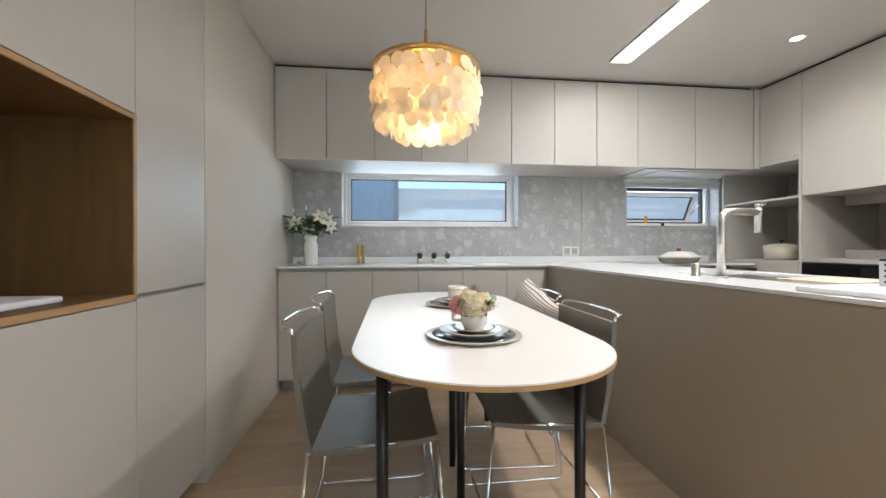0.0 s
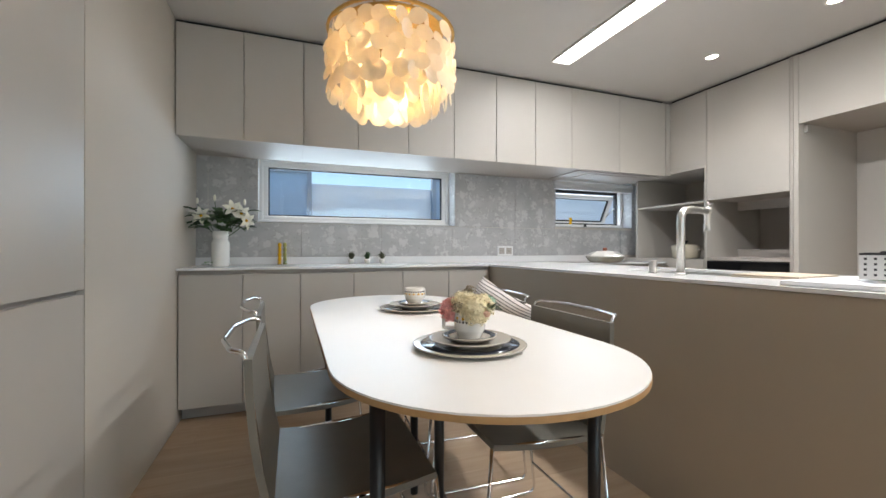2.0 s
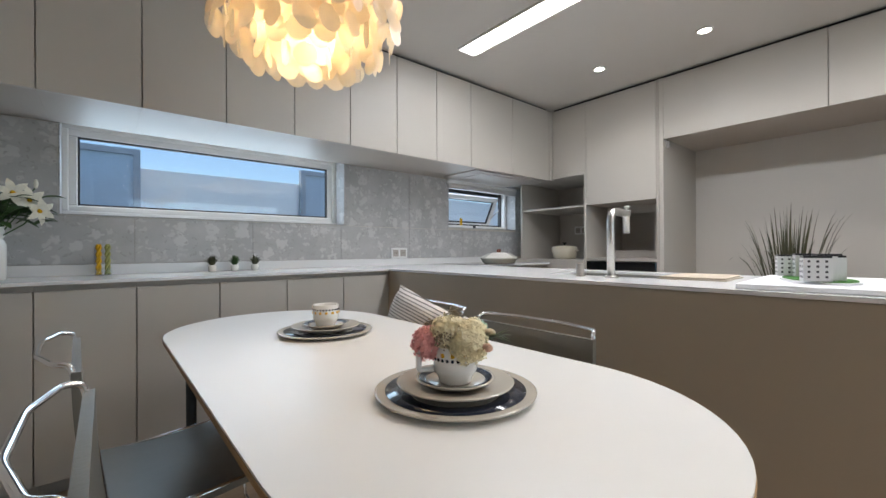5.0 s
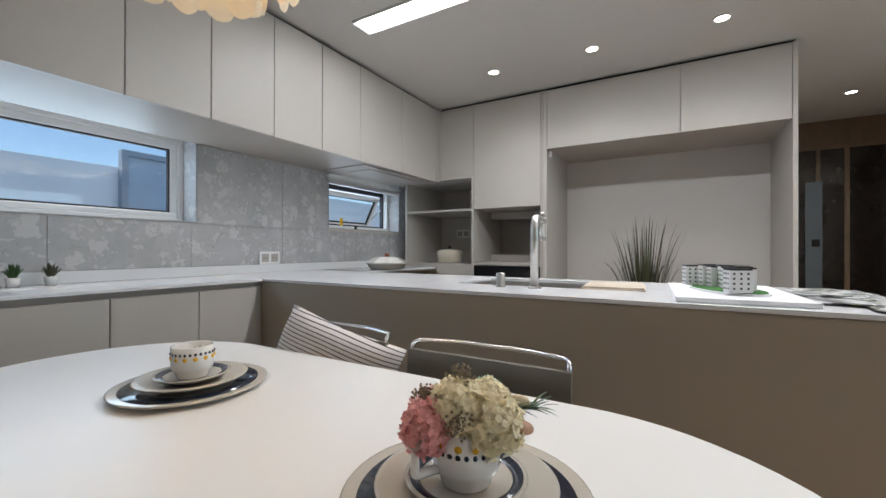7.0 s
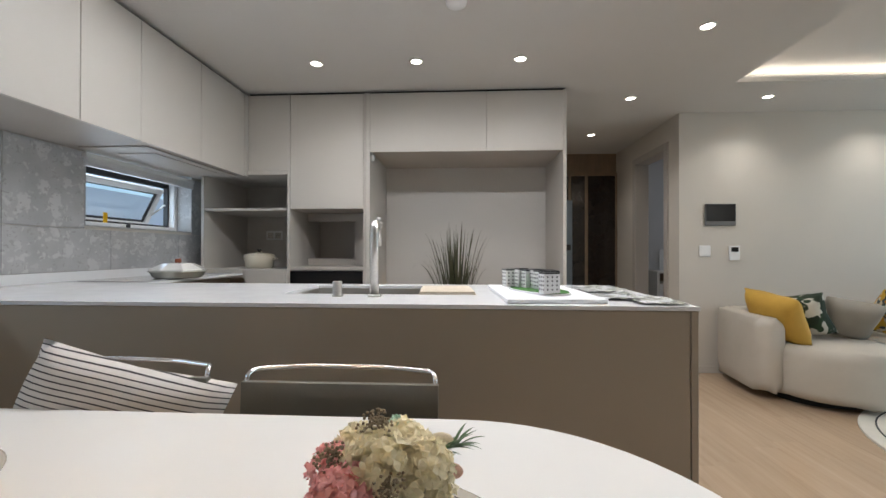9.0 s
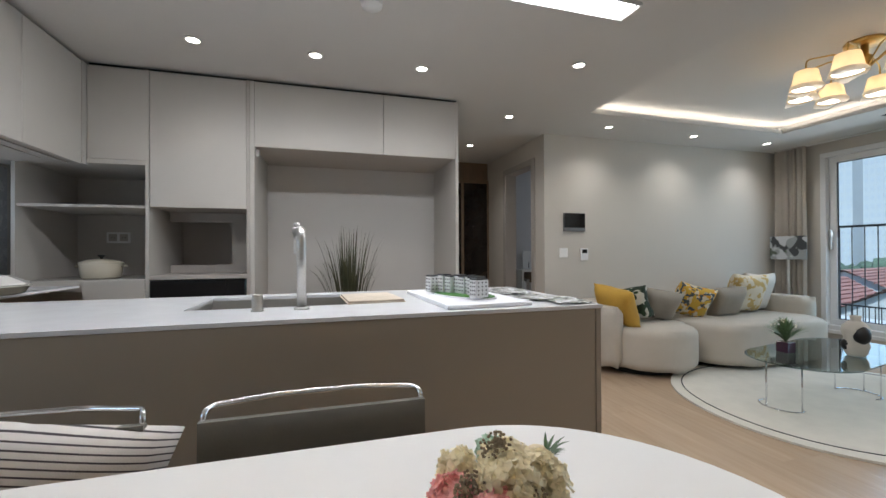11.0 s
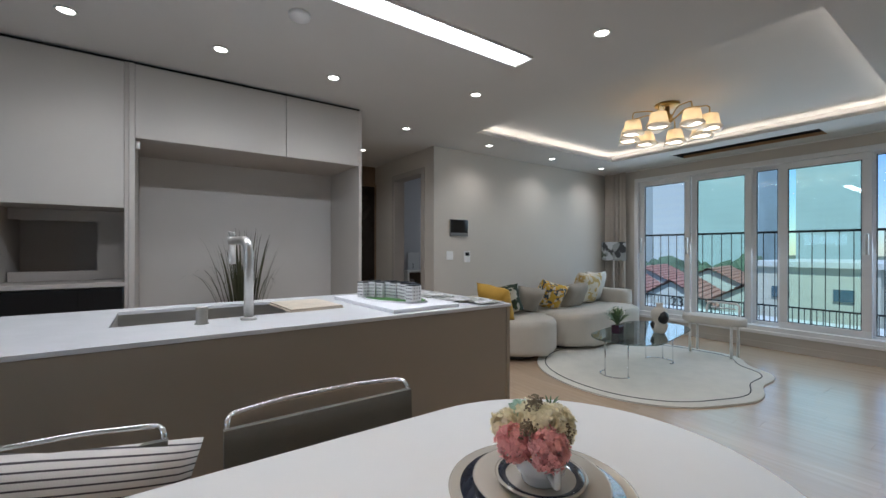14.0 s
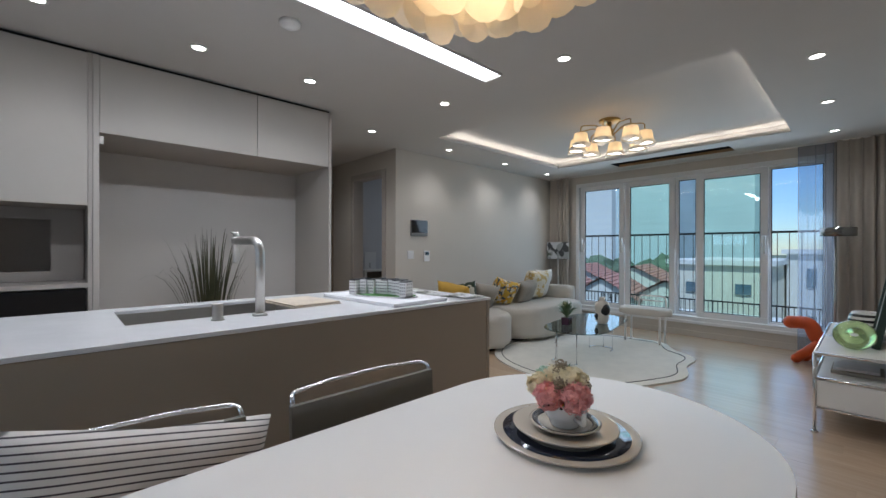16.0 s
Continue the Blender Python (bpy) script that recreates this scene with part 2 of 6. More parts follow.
PORCELAIN = material("white_porcelain", (0.80, 0.785, 0.75), 0.12, var=0.02, coat=0.4)
BEIGEPLATE = material("beige_glaze", (0.52, 0.47, 0.40), 0.16, var=0.03, coat=0.4)
NAVY = material("dark_blue_glaze", (0.012, 0.017, 0.035), 0.12, var=0.1, coat=0.4)
YELLOWGLAZE = material("yellow_glaze", (0.75, 0.42, 0.02), 0.2)
LEAF = material("green_leaf", (0.035, 0.085, 0.02), 0.45, var=0.35, scale=20)
LEAF2 = material("grey_green_grass", (0.035, 0.042, 0.018), 0.5, color2=(0.10, 0.095, 0.05), scale=10)
PETAL = translucent("white_petal", (0.85, 0.83, 0.72), 0.3)
CREAMPETAL = translucent("cream_petal", (0.95, 0.86, 0.64), 0.35)
PINKPETAL = translucent("pink_petal", (0.86, 0.44, 0.42), 0.35)
MINTPETAL = translucent("mint_petal", (0.50, 0.68, 0.55), 0.25)
DRIED = material("dried_brown_seed", (0.27, 0.215, 0.14), 0.8, var=0.3, scale=40)
BOUCLE = material("beige_sofa_cloth", (0.50, 0.46, 0.40), 0.9, var=0.05, scale=5, bump=0.3, bscale=500)
RUGMAT = material("ivory_rug_pile", (0.66, 0.63, 0.56), 0.95, var=0.06, scale=7, bump=0.5, bscale=350)
RUGLINE = material("dark_rug_line", (0.05, 0.05, 0.05), 0.95)
CURTAIN = translucent("beige_curtain_cloth", (0.50, 0.45, 0.39), 0.25, 0.9, 0.05)
SHEER = glass("white_sheer", (0.70, 0.73, 0.80), 0.5, 0.22, (0.6, 0.63, 0.70))
WHITEMETAL = material("white_powder_coat", (0.72, 0.71, 0.68), 0.4, var=0.03)
LED = emitter("led_diffuser", (0.98, 0.98, 1.0), 9.0)
SPOTGLOW = emitter("spot_lens", (1.0, 0.95, 0.86), 14.0)
COVEGLOW = emitter("cove_led", (1.0, 0.90, 0.77), 8.5)
BULB = emitter("bulb", (1.0, 0.82, 0.55), 9.0)
SHADEBULB = emitter("frosted_bulb", (1.0, 0.86, 0.68), 6.0)
RUFFLE = translucent("sheer_white_ruffle", (0.86, 0.85, 0.83), 0.6, 0.6, 0.03)
LAMPSHADE = translucent("cream_lamp_shade", (0.92, 0.84, 0.70), 0.6, 0.6, 0.04)
ORANGE = material("orange_plastic", (0.55, 0.075, 0.01), 0.45, var=0.06, scale=10)
PAPER = material("white_board", (0.74, 0.74, 0.76), 0.6, var=0.02)
DARKBROWN = material("dark_tinted_door_glass", (0.018, 0.013, 0.010), 0.12, var=0.2)
WALNUT = material("walnut_trim", (0.17, 0.12, 0.075), 0.45, color2=(0.24, 0.17, 0.11), scale=3, stretch=(6, 6, 0.7), bump=0.05)
# near-black that stands for the shade in gaps and under the sofa
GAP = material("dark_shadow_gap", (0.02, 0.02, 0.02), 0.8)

# ---------------------------------------------------------------- mesh tools
OFFSET = {}


def thing(name, label, category, loc=(0, 0, 0), group="", kind=""):
    ob = new(name)
    ob.empty_display_size = 0.05
    ob.location = loc
    OFFSET[ob.name] = Vector(loc)
    return tagged(ob, label, category, group, kind)


def part(name, bm, mat, parent=None, label="", smooth=False):
    """Links a bmesh given in the parent's build space as one mesh object under it."""
    off = OFFSET.get(parent.name, Vector()) if parent else Vector()
    bmesh.ops.translate(bm, verts=bm.verts, vec=-off)
    me = bpy.data.meshes.new(name)
    bm.to_mesh(me)
    bm.free()
    for p in me.polygons:
        p.use_smooth = smooth
    if mat:
        me.materials.append(mat)
    ob = new(name, me)
    if parent:
        ob.parent = parent
        OFFSET[ob.name] = off
    return tagged(ob, label)


def box(x0, y0, z0, x1, y1, z1, bevel=0.0, seg=1, bm=None):
    own = bmesh.new()
    r = bmesh.ops.create_cube(own, size=1)
    bmesh.ops.scale(own, verts=own.verts, vec=(abs(x1 - x0), abs(y1 - y0), abs(z1 - z0)))
    bmesh.ops.translate(own, verts=own.verts, vec=((x0 + x1) / 2, (y0 + y1) / 2, (z0 + z1) / 2))
    if bevel:
        bmesh.ops.bevel(own, geom=own.edges[:], offset=bevel, segments=seg, affect='EDGES', profile=0.5)
    if bm is None:
        return own
    me = bpy.data.meshes.new("tmp")
    own.to_mesh(me)
    own.free()
    bm.from_mesh(me)
    bpy.data.meshes.remove(me)
    return bm


def boxes(rows, bevel=0.0):
    bm = bmesh.new()
    for r in rows:
        box(*r, bevel=bevel, bm=bm)
    return bm


def lathe(profile, n=32, c=(0, 0, 0), bm=None):
    """Turns (radius, z) pairs round the upright axis at c."""
    bm = bm or bmesh.new()
    rings = []
    for r, z in profile:
        if r < 1e-5:
            rings.append([bm.verts.new((c[0], c[1], c[2] + z))])
        else:
            rings.append([bm.verts.new((c[0] + r * math.cos(2 * math.pi * i / n), c[1] + r * math.sin(2 * math.pi * i / n), c[2] + z)) for i in range(n)])
    for a, b in zip(rings, rings[1:]):
        for i in range(n):
            q = [a[i % len(a)], a[(i + 1) % len(a)], b[(i + 1) % len(b)], b[i % len(b)]]
            f = []
            for v in q:
                if v not in f:
                    f.append(v)
            if len(f) > 2:
                bm.faces.new(f)
    bmesh.ops.recalc_face_normals(bm, faces=bm.faces)
    return bm


def tube(pts, r, n=8, bm=None, closed=False, taper=None):
    """A round rod along points; taper: end radius."""
    bm = bm or bmesh.new()
    pts = [Vector(p) for p in pts]
    rings, up = [], None
    for i, p in enumerate(pts):
        if closed:
            d = pts[(i + 1) % len(pts)] - pts[i - 1]
        else:
            d = pts[min(i + 1, len(pts) - 1)] - pts[max(i - 1, 0)]
        d.normalize()
        if up is None:
            up = d.orthogonal().normalized()
        up = (up - d * up.dot(d))
        up = up.normalized() if up.length > 1e-6 else d.orthogonal().normalized()
        s = d.cross(up)
        rr = r if taper is None else r + (taper - r) * i / (len(pts) - 1)
        rings.append([bm.verts.new(p + (up * math.cos(2 * math.pi * k / n) + s * math.sin(2 * math.pi * k / n)) * rr) for k in range(n)])
    pairs = list(zip(rings, rings[1:])) + ([(rings[-1], rings[0])] if closed else [])
    for a, b in pairs:
        for k in range(n):
            bm.faces.new((a[k], a[(k + 1) % n], b[(k + 1) % n], b[k]))
    if not closed:
        bm.faces.new(rings[0][::-1])
        bm.faces.new(rings[-1])
    return bm


def bend(pts, r=0.03, n=5):
    """Rounds the corners of a line of points."""
    pts = [Vector(p) for p in pts]
    out = [pts[0]]
    for a, b, c in zip(pts, pts[1:], pts[2:]):
        u, v = (a - b), (c - b)
        k = min(r, u.length * 0.45, v.length * 0.45)
        p, q = b + u.normalized() * k, b + v.normalized() * k
        for i in range(n + 1):
            t = i / n
            out.append(p * (1 - t) ** 2 + b * 2 * t * (1 - t) + q * t * t)
    return out + [pts[-1]]


def slab(outline, z0, z1, bevel=0.0, seg=2):
    """An outline of (x, y) raised from z0 to z1."""
    bm = bmesh.new()
    lo = [bm.verts.new((x, y, z0)) for x, y in outline]
    hi = [bm.verts.new((x, y, z1)) for x, y in outline]
    bm.faces.new(lo[::-1])
    top = bm.faces.new(hi)
    n = len(lo)
    for i in range(n):
        bm.faces.new((lo[i], lo[(i + 1) % n], hi[(i + 1) % n], hi[i]))
    if bevel:
        es = [e for e in bm.edges if abs(e.verts[0].co.z - e.verts[1].co.z) < 1e-6]
        bmesh.ops.bevel(bm, geom=es, offset=bevel, segments=seg, affect='EDGES', profile=0.5)
    bmesh.ops.recalc_face_normals(bm, faces=bm.faces)
    return bm


def stadium(cx, y0, y1, r, n=28):
    return [(cx + r * math.cos(math.pi * i / n), y1 + r * math.sin(math.pi * i / n)) for i in range(n + 1)] + \
           [(cx - r * math.cos(math.pi * i / n), y0 - r * math.sin(math.pi * i / n)) for i in range(n + 1)]


def cushion(w, h, d, n=14, seed=0, pinch=0.16):
    """A stuffed square cushion in the xz plane, base at z=0, with pulled corners and soft dents."""
    bm = bmesh.new()
    rng = random.Random(seed)
    ox = rng.random() * 10
    grid = {}
    for side in (1, -1):
        for i in range(n + 1):
            for j in range(n + 1):
                u, v = 2 * i / n - 1, 2 * j / n - 1
                edge = (1 - u ** 4) * (1 - v ** 4)
                th = side * d / 2 * max(edge, 0) ** 0.5
                th += 0.06 * d * noise.noise(Vector((u * 2 + ox, v * 2, side))) * edge
                pull = 1 - pinch * (1 - abs(u * v)) * 0.5 * (max(abs(u), abs(v)) ** 2)
                if side == -1 and (i in (0, n) or j in (0, n)):
                    grid[side, i, j] = grid[1, i, j]
                else:
                    grid[side, i, j] = bm.verts.new((u * w / 2 * pull, th, (v * h / 2 * pull) + h / 2))
        for i in range(n):
            for j in range(n):
                q = [grid[side, i, j], grid[side, i + 1, j], grid[side, i + 1, j + 1], grid[side, i, j + 1]]
                bm.faces.new(q if side == -1 else q[::-1])
    bmesh.ops.recalc_face_normals(bm, faces=bm.faces)
    return bm


def blob(c, r, seg=10, squash=(1, 1, 1), bm=None):
    bm = bm or bmesh.new()
    bmesh.ops.create_uvsphere(bm, u_segments=seg, v_segments=max(4, seg // 2), radius=r, matrix=Matrix.Translation(c) @ Matrix.Diagonal((*squash, 1)))
    return bm


def blade(bm, base, tip, width, droop=0.0, n=5):
    """A narrow leaf that bends from base to tip."""
    base, tip = Vector(base), Vector(tip)
    side = (tip - base).cross(Vector((0, 0, 1)))
    side = side.normalized() if side.length > 1e-5 else Vector((1, 0, 0))
    prev = None
    for i in range(n + 1):
        t = i / n
        p = base.lerp(tip, t) + Vector((0, 0, droop * 4 * t * (1 - t)))
        w = width * (math.sin(math.pi * min(0.98, 0.12 + 0.86 * t)) if droop is not None else 1) / 2
        cur = (bm.verts.new(p - side * w), bm.verts.new(p + side * w))
        if prev:
            bm.faces.new((prev[0], prev[1], cur[1], cur[0]))
        prev = cur

# ---------------------------------------------------------------- the shell of the flat
XL, XR, YN, YS, XH = -0.69, 3.694, 3.5, -3.95, 5.16    # dining wall, living wall, kitchen wall, window wall, hall end
S = "structure"


def struct(name, bm, mat, label, category):
    return tagged(part(name, bm, mat), label, category, kind=S)


floor = struct("floor", boxes([(XL - 0.6, -4.15, -0.12, 5.4, 3.7, -0.014)]), GAP, "dark floor bed under pale wood planks", "floor")

# ceiling with the raised tray and the slot of the air outlet
TX0, TX1, TY0, TY1, TZ = 0.46, 3.035, -3.07, -0.715, 2.43
AX0, AX1, AY0, AY1 = 1.02, 2.38, -3.62, -3.31
SL = CEIL + 0.038
struct("ceiling", boxes([
    (XL - 0.6, TY1, CEIL, 5.4, 3.7, SL), (XL - 0.6, -4.15, CEIL, TX0, TY1, SL), (TX1, -4.15, CEIL, 5.4, TY1, SL),
    (TX0, AY1, CEIL, TX1, TY0, SL), (TX0, -4.15, CEIL, TX1, AY0, SL), (TX0, AY0, CEIL, AX0, AY1, SL), (AX1, AY0, CEIL, TX1, AY1, SL),
    (TX0 - 0.16, TY0 - 0.16, TZ, TX1 + 0.16, TY1 + 0.16, TZ + 0.05),
    (TX0 - 0.2, TY0 - 0.2, SL, TX0 - 0.16, TY1 + 0.2, TZ + 0.05), (TX1 + 0.16, TY0 - 0.2, SL, TX1 + 0.2, TY1 + 0.2, TZ + 0.05),
    (TX0 - 0.16, TY0 - 0.2, SL, TX1 + 0.16, TY0 - 0.16, TZ + 0.05), (TX0 - 0.16, TY1 + 0.16, SL, TX1 + 0.16, TY1 + 0.2, TZ + 0.05)]),
    CEILING, "white papered ceiling with a raised tray", "ceiling")
cove = thing("cove_light", "warm led strips hidden round the ceiling tray", "light", (TX0, TY0, SL), kind="")
for r in ((TX0 - 0.085, TY0 - 0.06, TX0 - 0.06, TY1 + 0.06), (TX1 + 0.06, TY0 - 0.06, TX1 + 0.085, TY1 + 0.06),
          (TX0 - 0.05, TY0 - 0.085, TX1 + 0.05, TY0 - 0.06), (TX0 - 0.05, TY1 + 0.06, TX1 + 0.05, TY1 + 0.085)):
    part("led_strip", box(r[0], r[1], SL, r[2], r[3], SL + 0.012), COVEGLOW, cove)
slot = thing("air_outlet", "open dark ceiling slot with a bare wooden edge", "air outlet", (AX0, AY0, CEIL))
part("duct", boxes([(AX0, AY0, SL + 0.1, AX1, AY1, SL + 0.12), (AX0, AY0, CEIL + 0.034, AX1, AY0 + 0.004, SL + 0.10), (AX0, AY1 - 0.004, CEIL + 0.004, AX1, AY1, SL + 0.10), (AX0, AY0 + 0.004, CEIL + 0.004, AX0 + 0.004, AY1 - 0.004, SL + 0.10), (AX1 - 0.004, AY0 + 0.004, CEIL + 0.004, AX1, AY1 - 0.004, SL + 0.10)]), GAP, slot)
part("wooden_edge", boxes([(AX0 + 0.005, AY0 + 0.002, CEIL + 0.004, AX1 - 0.005, AY0 + 0.022, CEIL + 0.033)]), OAKEDGE, slot)

# walls
W1 = (-0.307, 1.226, 1.205, 1.70)
W2 = (2.234, 3.165, 1.222, 1.70)
struct("wall_north", boxes([(XL - 0.2, YN, -0.12, 3.95, YN + 0.2, W1[2]), (XL - 0.2, YN, 1.70, 3.95, YN + 0.2, CEIL + 0.0),
                            (XL - 0.2, YN, W1[2], W1[0], YN + 0.2, 1.70), (W1[1], YN, W1[2], W2[0], YN + 0.2, 1.70), (W2[1], YN, W1[2], 3.95, YN + 0.2, 1.70),
                            (W2[0], YN, W1[2], W2[1], YN + 0.2, W2[2])]), WALL, "plain wall behind stone tiles", "wall")
struct("wall_dining", boxes([(XL - 0.1, 1.925, -0.12, XL, YN, CEIL), (XL - 0.62, -0.6, -0.12, XL - 0.52, 1.93, CEIL)]), WALL, "greige papered wall beside the table", "wall")
struct("wall_behind", boxes([(XL - 0.6, -0.7, -0.12, -0.28, -0.6, CEIL), (-0.38, -4.1, -0.12, -0.28, -0.7, CEIL)]), WALL, "plain greige wall behind the console", "wall")
struct("wall_living", boxes([(XR, YS, -0.12, XR + 0.12, -0.655, CEIL)]), WALL, "greige papered wall behind the sofa", "wall")
DX0, DX1, DZ = 3.93, 4.62, 2.06
struct("wall_hall", boxes([(XR + 0.12, -0.775, -0.12, DX0, -0.655, CEIL), (DX1, -0.775, -0.12, 5.3, -0.655, CEIL), (DX0, -0.775, DZ, DX1, -0.655, CEIL)]), WALL, "greige hall wall with a doorway", "wall")
struct("wall_east", boxes([(3.72, 0.49, -0.12, 3.85, YN, CEIL), (3.85, 0.49, -0.12, 5.3, 0.6, CEIL)]), WALL, "wall behind the tall kitchen units", "wall")
struct("wall_hall_end", boxes([(XH + 0.04, -0.655, -0.12, 5.4, 0.49, CEIL)]), WALNUT, "brown wood wall at the hall end", "wall")
WX0, WX1, WZ0, WZ1 = 0.20, 3.22, 0.20, 2.20
struct("wall_window", boxes([(-0.38, YS - 0.2, -0.12, WX0, YS, CEIL), (WX1, YS - 0.2, -0.12, XR + 0.12, YS, CEIL), (WX0, YS - 0.2, -0.12, WX1, YS, WZ0), (WX0, YS - 0.2, WZ1, WX1, YS, CEIL)]),
       WALL, "greige wall round the wide window", "wall")
struct("baseboard", boxes([(XR - 0.012, YS, 0, XR - 0.001, -0.655, 0.06), (WX0 - 0.4, YS + 0.001, 0, XR - 0.02, YS + 0.012, 0.07), (XR, -0.654, 0, DX0 - 0.06, -0.643, 0.06)]), WALL, "low greige baseboard", "baseboard")
# room behind the hall doorway
struct("wall_bedroom", boxes([(3.9, -2.7, -0.12, 5.3, -2.6, CEIL), (5.2, -2.6, -0.12, 5.3, -0.775, CEIL)]), material("pale_room_paper", (0.62, 0.62, 0.64), 0.8, var=0.02), "pale wall of the room behind", "wall")

door_frame = thing("door_frame", "greige door frame of the open hall doorway", "door frame", (DX0, -0.715, 0), kind=S)
part("jamb", box(DX0 - 0.05, -0.79, 0, DX0 + 0.02, -0.64, DZ + 0.05, 0.003), CAB_IN, door_frame)
part("jamb", box(DX1 - 0.02, -0.79, 0, DX1 + 0.05, -0.64, DZ + 0.05, 0.003), CAB_IN, door_frame)
part("lintel", box(DX0 + 0.02, -0.79, DZ - 0.02, DX1 - 0.02, -0.64, DZ + 0.05, 0.003), CAB_IN, door_frame)
door_1 = thing("door_1", "greige door standing open into the room", "door", (DX0 + 0.04, -0.80, 0), kind=S)
part("leaf", box(DX0 + 0.022, -1.45, 0.01, DX0 + 0.062, -0.80, DZ - 0.03, 0.002), CAB_IN, door_1)
part("handle", tube(bend([(DX0 + 0.062, -1.39, 1.0), (DX0 + 0.105, -1.39, 1.0), (DX0 + 0.105, -1.27, 1.0)], 0.012), 0.009), BLACK, door_1, "black lever handle")
# added fill lamp that brightens the room; no window is built there
lamp('AREA', "bedroom_fill_light", look((4.5, -2.5, 1.6), (4.4, -1.0, 1.0)), 4, (0.8, 0.9, 1.0), 0.8, 0.9)
bedroom_shelf = thing("small_shelf", "low open white shelf along the pale wall", "shelf", (5.05, -1.4, 0))
for r in ((-1.80, -1.77), (-1.06, -1.03)):
    part("side_panel", box(4.92, r[0], 0.0, 5.195, r[1], 0.84, 0.001), WHITEMETAL, bedroom_shelf)
for z in (0.06, 0.44, 0.815):
    part("shelf_board", box(4.92, -1.769, z, 5.195, -1.061, z + 0.024, 0.001), WHITEMETAL, bedroom_shelf)
part("back_panel", box(5.185, -1.769, 0.085, 5.195, -1.061, 0.814), WALNUT, bedroom_shelf)
for i, (y0, y1, h, c) in enumerate(((-1.12, -1.08, 0.22, PVC), (-1.165, -1.125, 0.25, CAB_IN), (-1.215, -1.17, 0.20, PVC), (-1.40, -1.25, 0.10, CAB_IN))):
    bkk = thing("book", "pale book standing on the low white shelf", "book", (5.05, (y0 + y1) / 2, 0.465), "books on the low shelf")
    part("book_block", box(4.96, y0, 0.4645, 5.12, y1, 0.464 + h, 0.002), c, bkk)
card = thing("art_card", "white card with a pink flower drawing leaning on the wall", "card", (5.16, -1.27, 0.84))
part("sheet", box(5.165, -1.375, 0.8395, 5.172, -1.175, 1.10, 0.001), PVC, card)
part("pink_shape", lathe([(0, 0), (0.045, 0), (0.045, 0.002), (0, 0.002)], 18), material("pink_ink", (0.55, 0.10, 0.16), 0.7), card, "pink flower shape").matrix_basis = pose(0.0045, -0.01, 0.10, 0, -90, 0)
part("stalk_shape", box(5.162, -1.268, 0.86, 5.1648, -1.260, 0.94), BLACK, card, "dark stalk line")

# glazed sliding doors at the hall's end
door_2 = thing("door_2", "dark tinted glass sliding doors in a thin brass-brown frame", "sliding door", (XH, -0.08, 0), kind=S)
part("door_frame_bars", boxes([(XH, -0.655, 2.03, XH + 0.039, 0.49, 2.07), (XH, -0.29, 0, XH + 0.039, -0.255, 2.03), (XH, -0.08, 0, XH + 0.039, -0.05, 2.03), (XH, 0.2, 0, XH + 0.039, 0.23, 2.03), (XH, -0.655, 0, XH + 0.039, -0.63, 2.03)]), WALNUT, door_2)
for y0, y1 in ((-0.63, -0.29), (-0.255, -0.08), (-0.05, 0.2), (0.23, 0.488)):
    part("pane", box(XH + 0.01, y0, 0.01, XH + 0.03, y1, 2.03), DARKBROWN, door_2)

# thin board coloured blue-grey in place of the reflection in the door panes
part("reflection_strip", box(XH - 0.006, -0.095, 0.01, XH - 0.001, 0.03, 1.72, 0.001), material("blue_grey_reflection", (0.17, 0.21, 0.25), 0.3, var=0.05), door_2, "narrow blue-grey strip painted as a reflection")
part("door_pull", box(XH - 0.016, -0.075, 1.09, XH - 0.0062, -0.015, 1.16, 0.002), BLACK, door_2, "black recessed pull")

# ---------------------------------------------------------------- windows


def frame_bars(x0, x1, z0, z1, w, y0, y1, bev=0.004):
    return boxes([(x0, y0, z0, x1, y1, z0 + w), (x0, y0, z1 - w, x1, y1, z1), (x0, y0, z0 + w, x0 + w, y1, z1 - w), (x1 - w, y0, z0 + w, x1, y1, z1 - w)], bev)


def pane(parent, x0, x1, z0, z1, y, mat=CLEAR, th=0.006, name="pane"):
    ob = part(name, box(x0, y, z0, x1, y + th, z1), mat, parent)
    ob.visible_shadow = False
    return ob


window_1 = thing("window_1", "wide low white plastic kitchen window, shut", "window", ((W1[0] + W1[1]) / 2, YN, W1[2]), kind=S)
part("window_frame", frame_bars(W1[0] + 0.001, W1[1] - 0.001, W1[2] + 0.001, W1[3] - 0.001, 0.030, YN + 0.13, YN + 0.198), PVC, window_1)
part("sash", frame_bars(W1[0] + 0.026, W1[1] - 0.026, W1[2] + 0.022, W1[3] - 0.026, 0.040, YN + 0.145, YN + 0.19), PVC, window_1)
part("gasket", frame_bars(W1[0] + 0.065, W1[1] - 0.065, W1[2] + 0.061, W1[3] - 0.065, 0.010, YN + 0.155, YN + 0.175, 0), GASKET, window_1)
pane(window_1, W1[0] + 0.068, W1[1] - 0.068, W1[2] + 0.064, W1[3] - 0.068, YN + 0.165)
part("reveal", boxes([(W1[0] + 0.0005, YN - 0.007, W1[2] + 0.0005, W1[1] - 0.0005, YN + 0.129, W1[2] + 0.006), (W1[0] + 0.0005, YN - 0.007, W1[2] + 0.006, W1[0] + 0.006, YN + 0.129, W1[3] - 0.001), (W1[1] - 0.006, YN - 0.007, W1[2] + 0.006, W1[1] - 0.0005, YN + 0.129, W1[3] - 0.001)]), STONE, window_1, "grey stone lining")

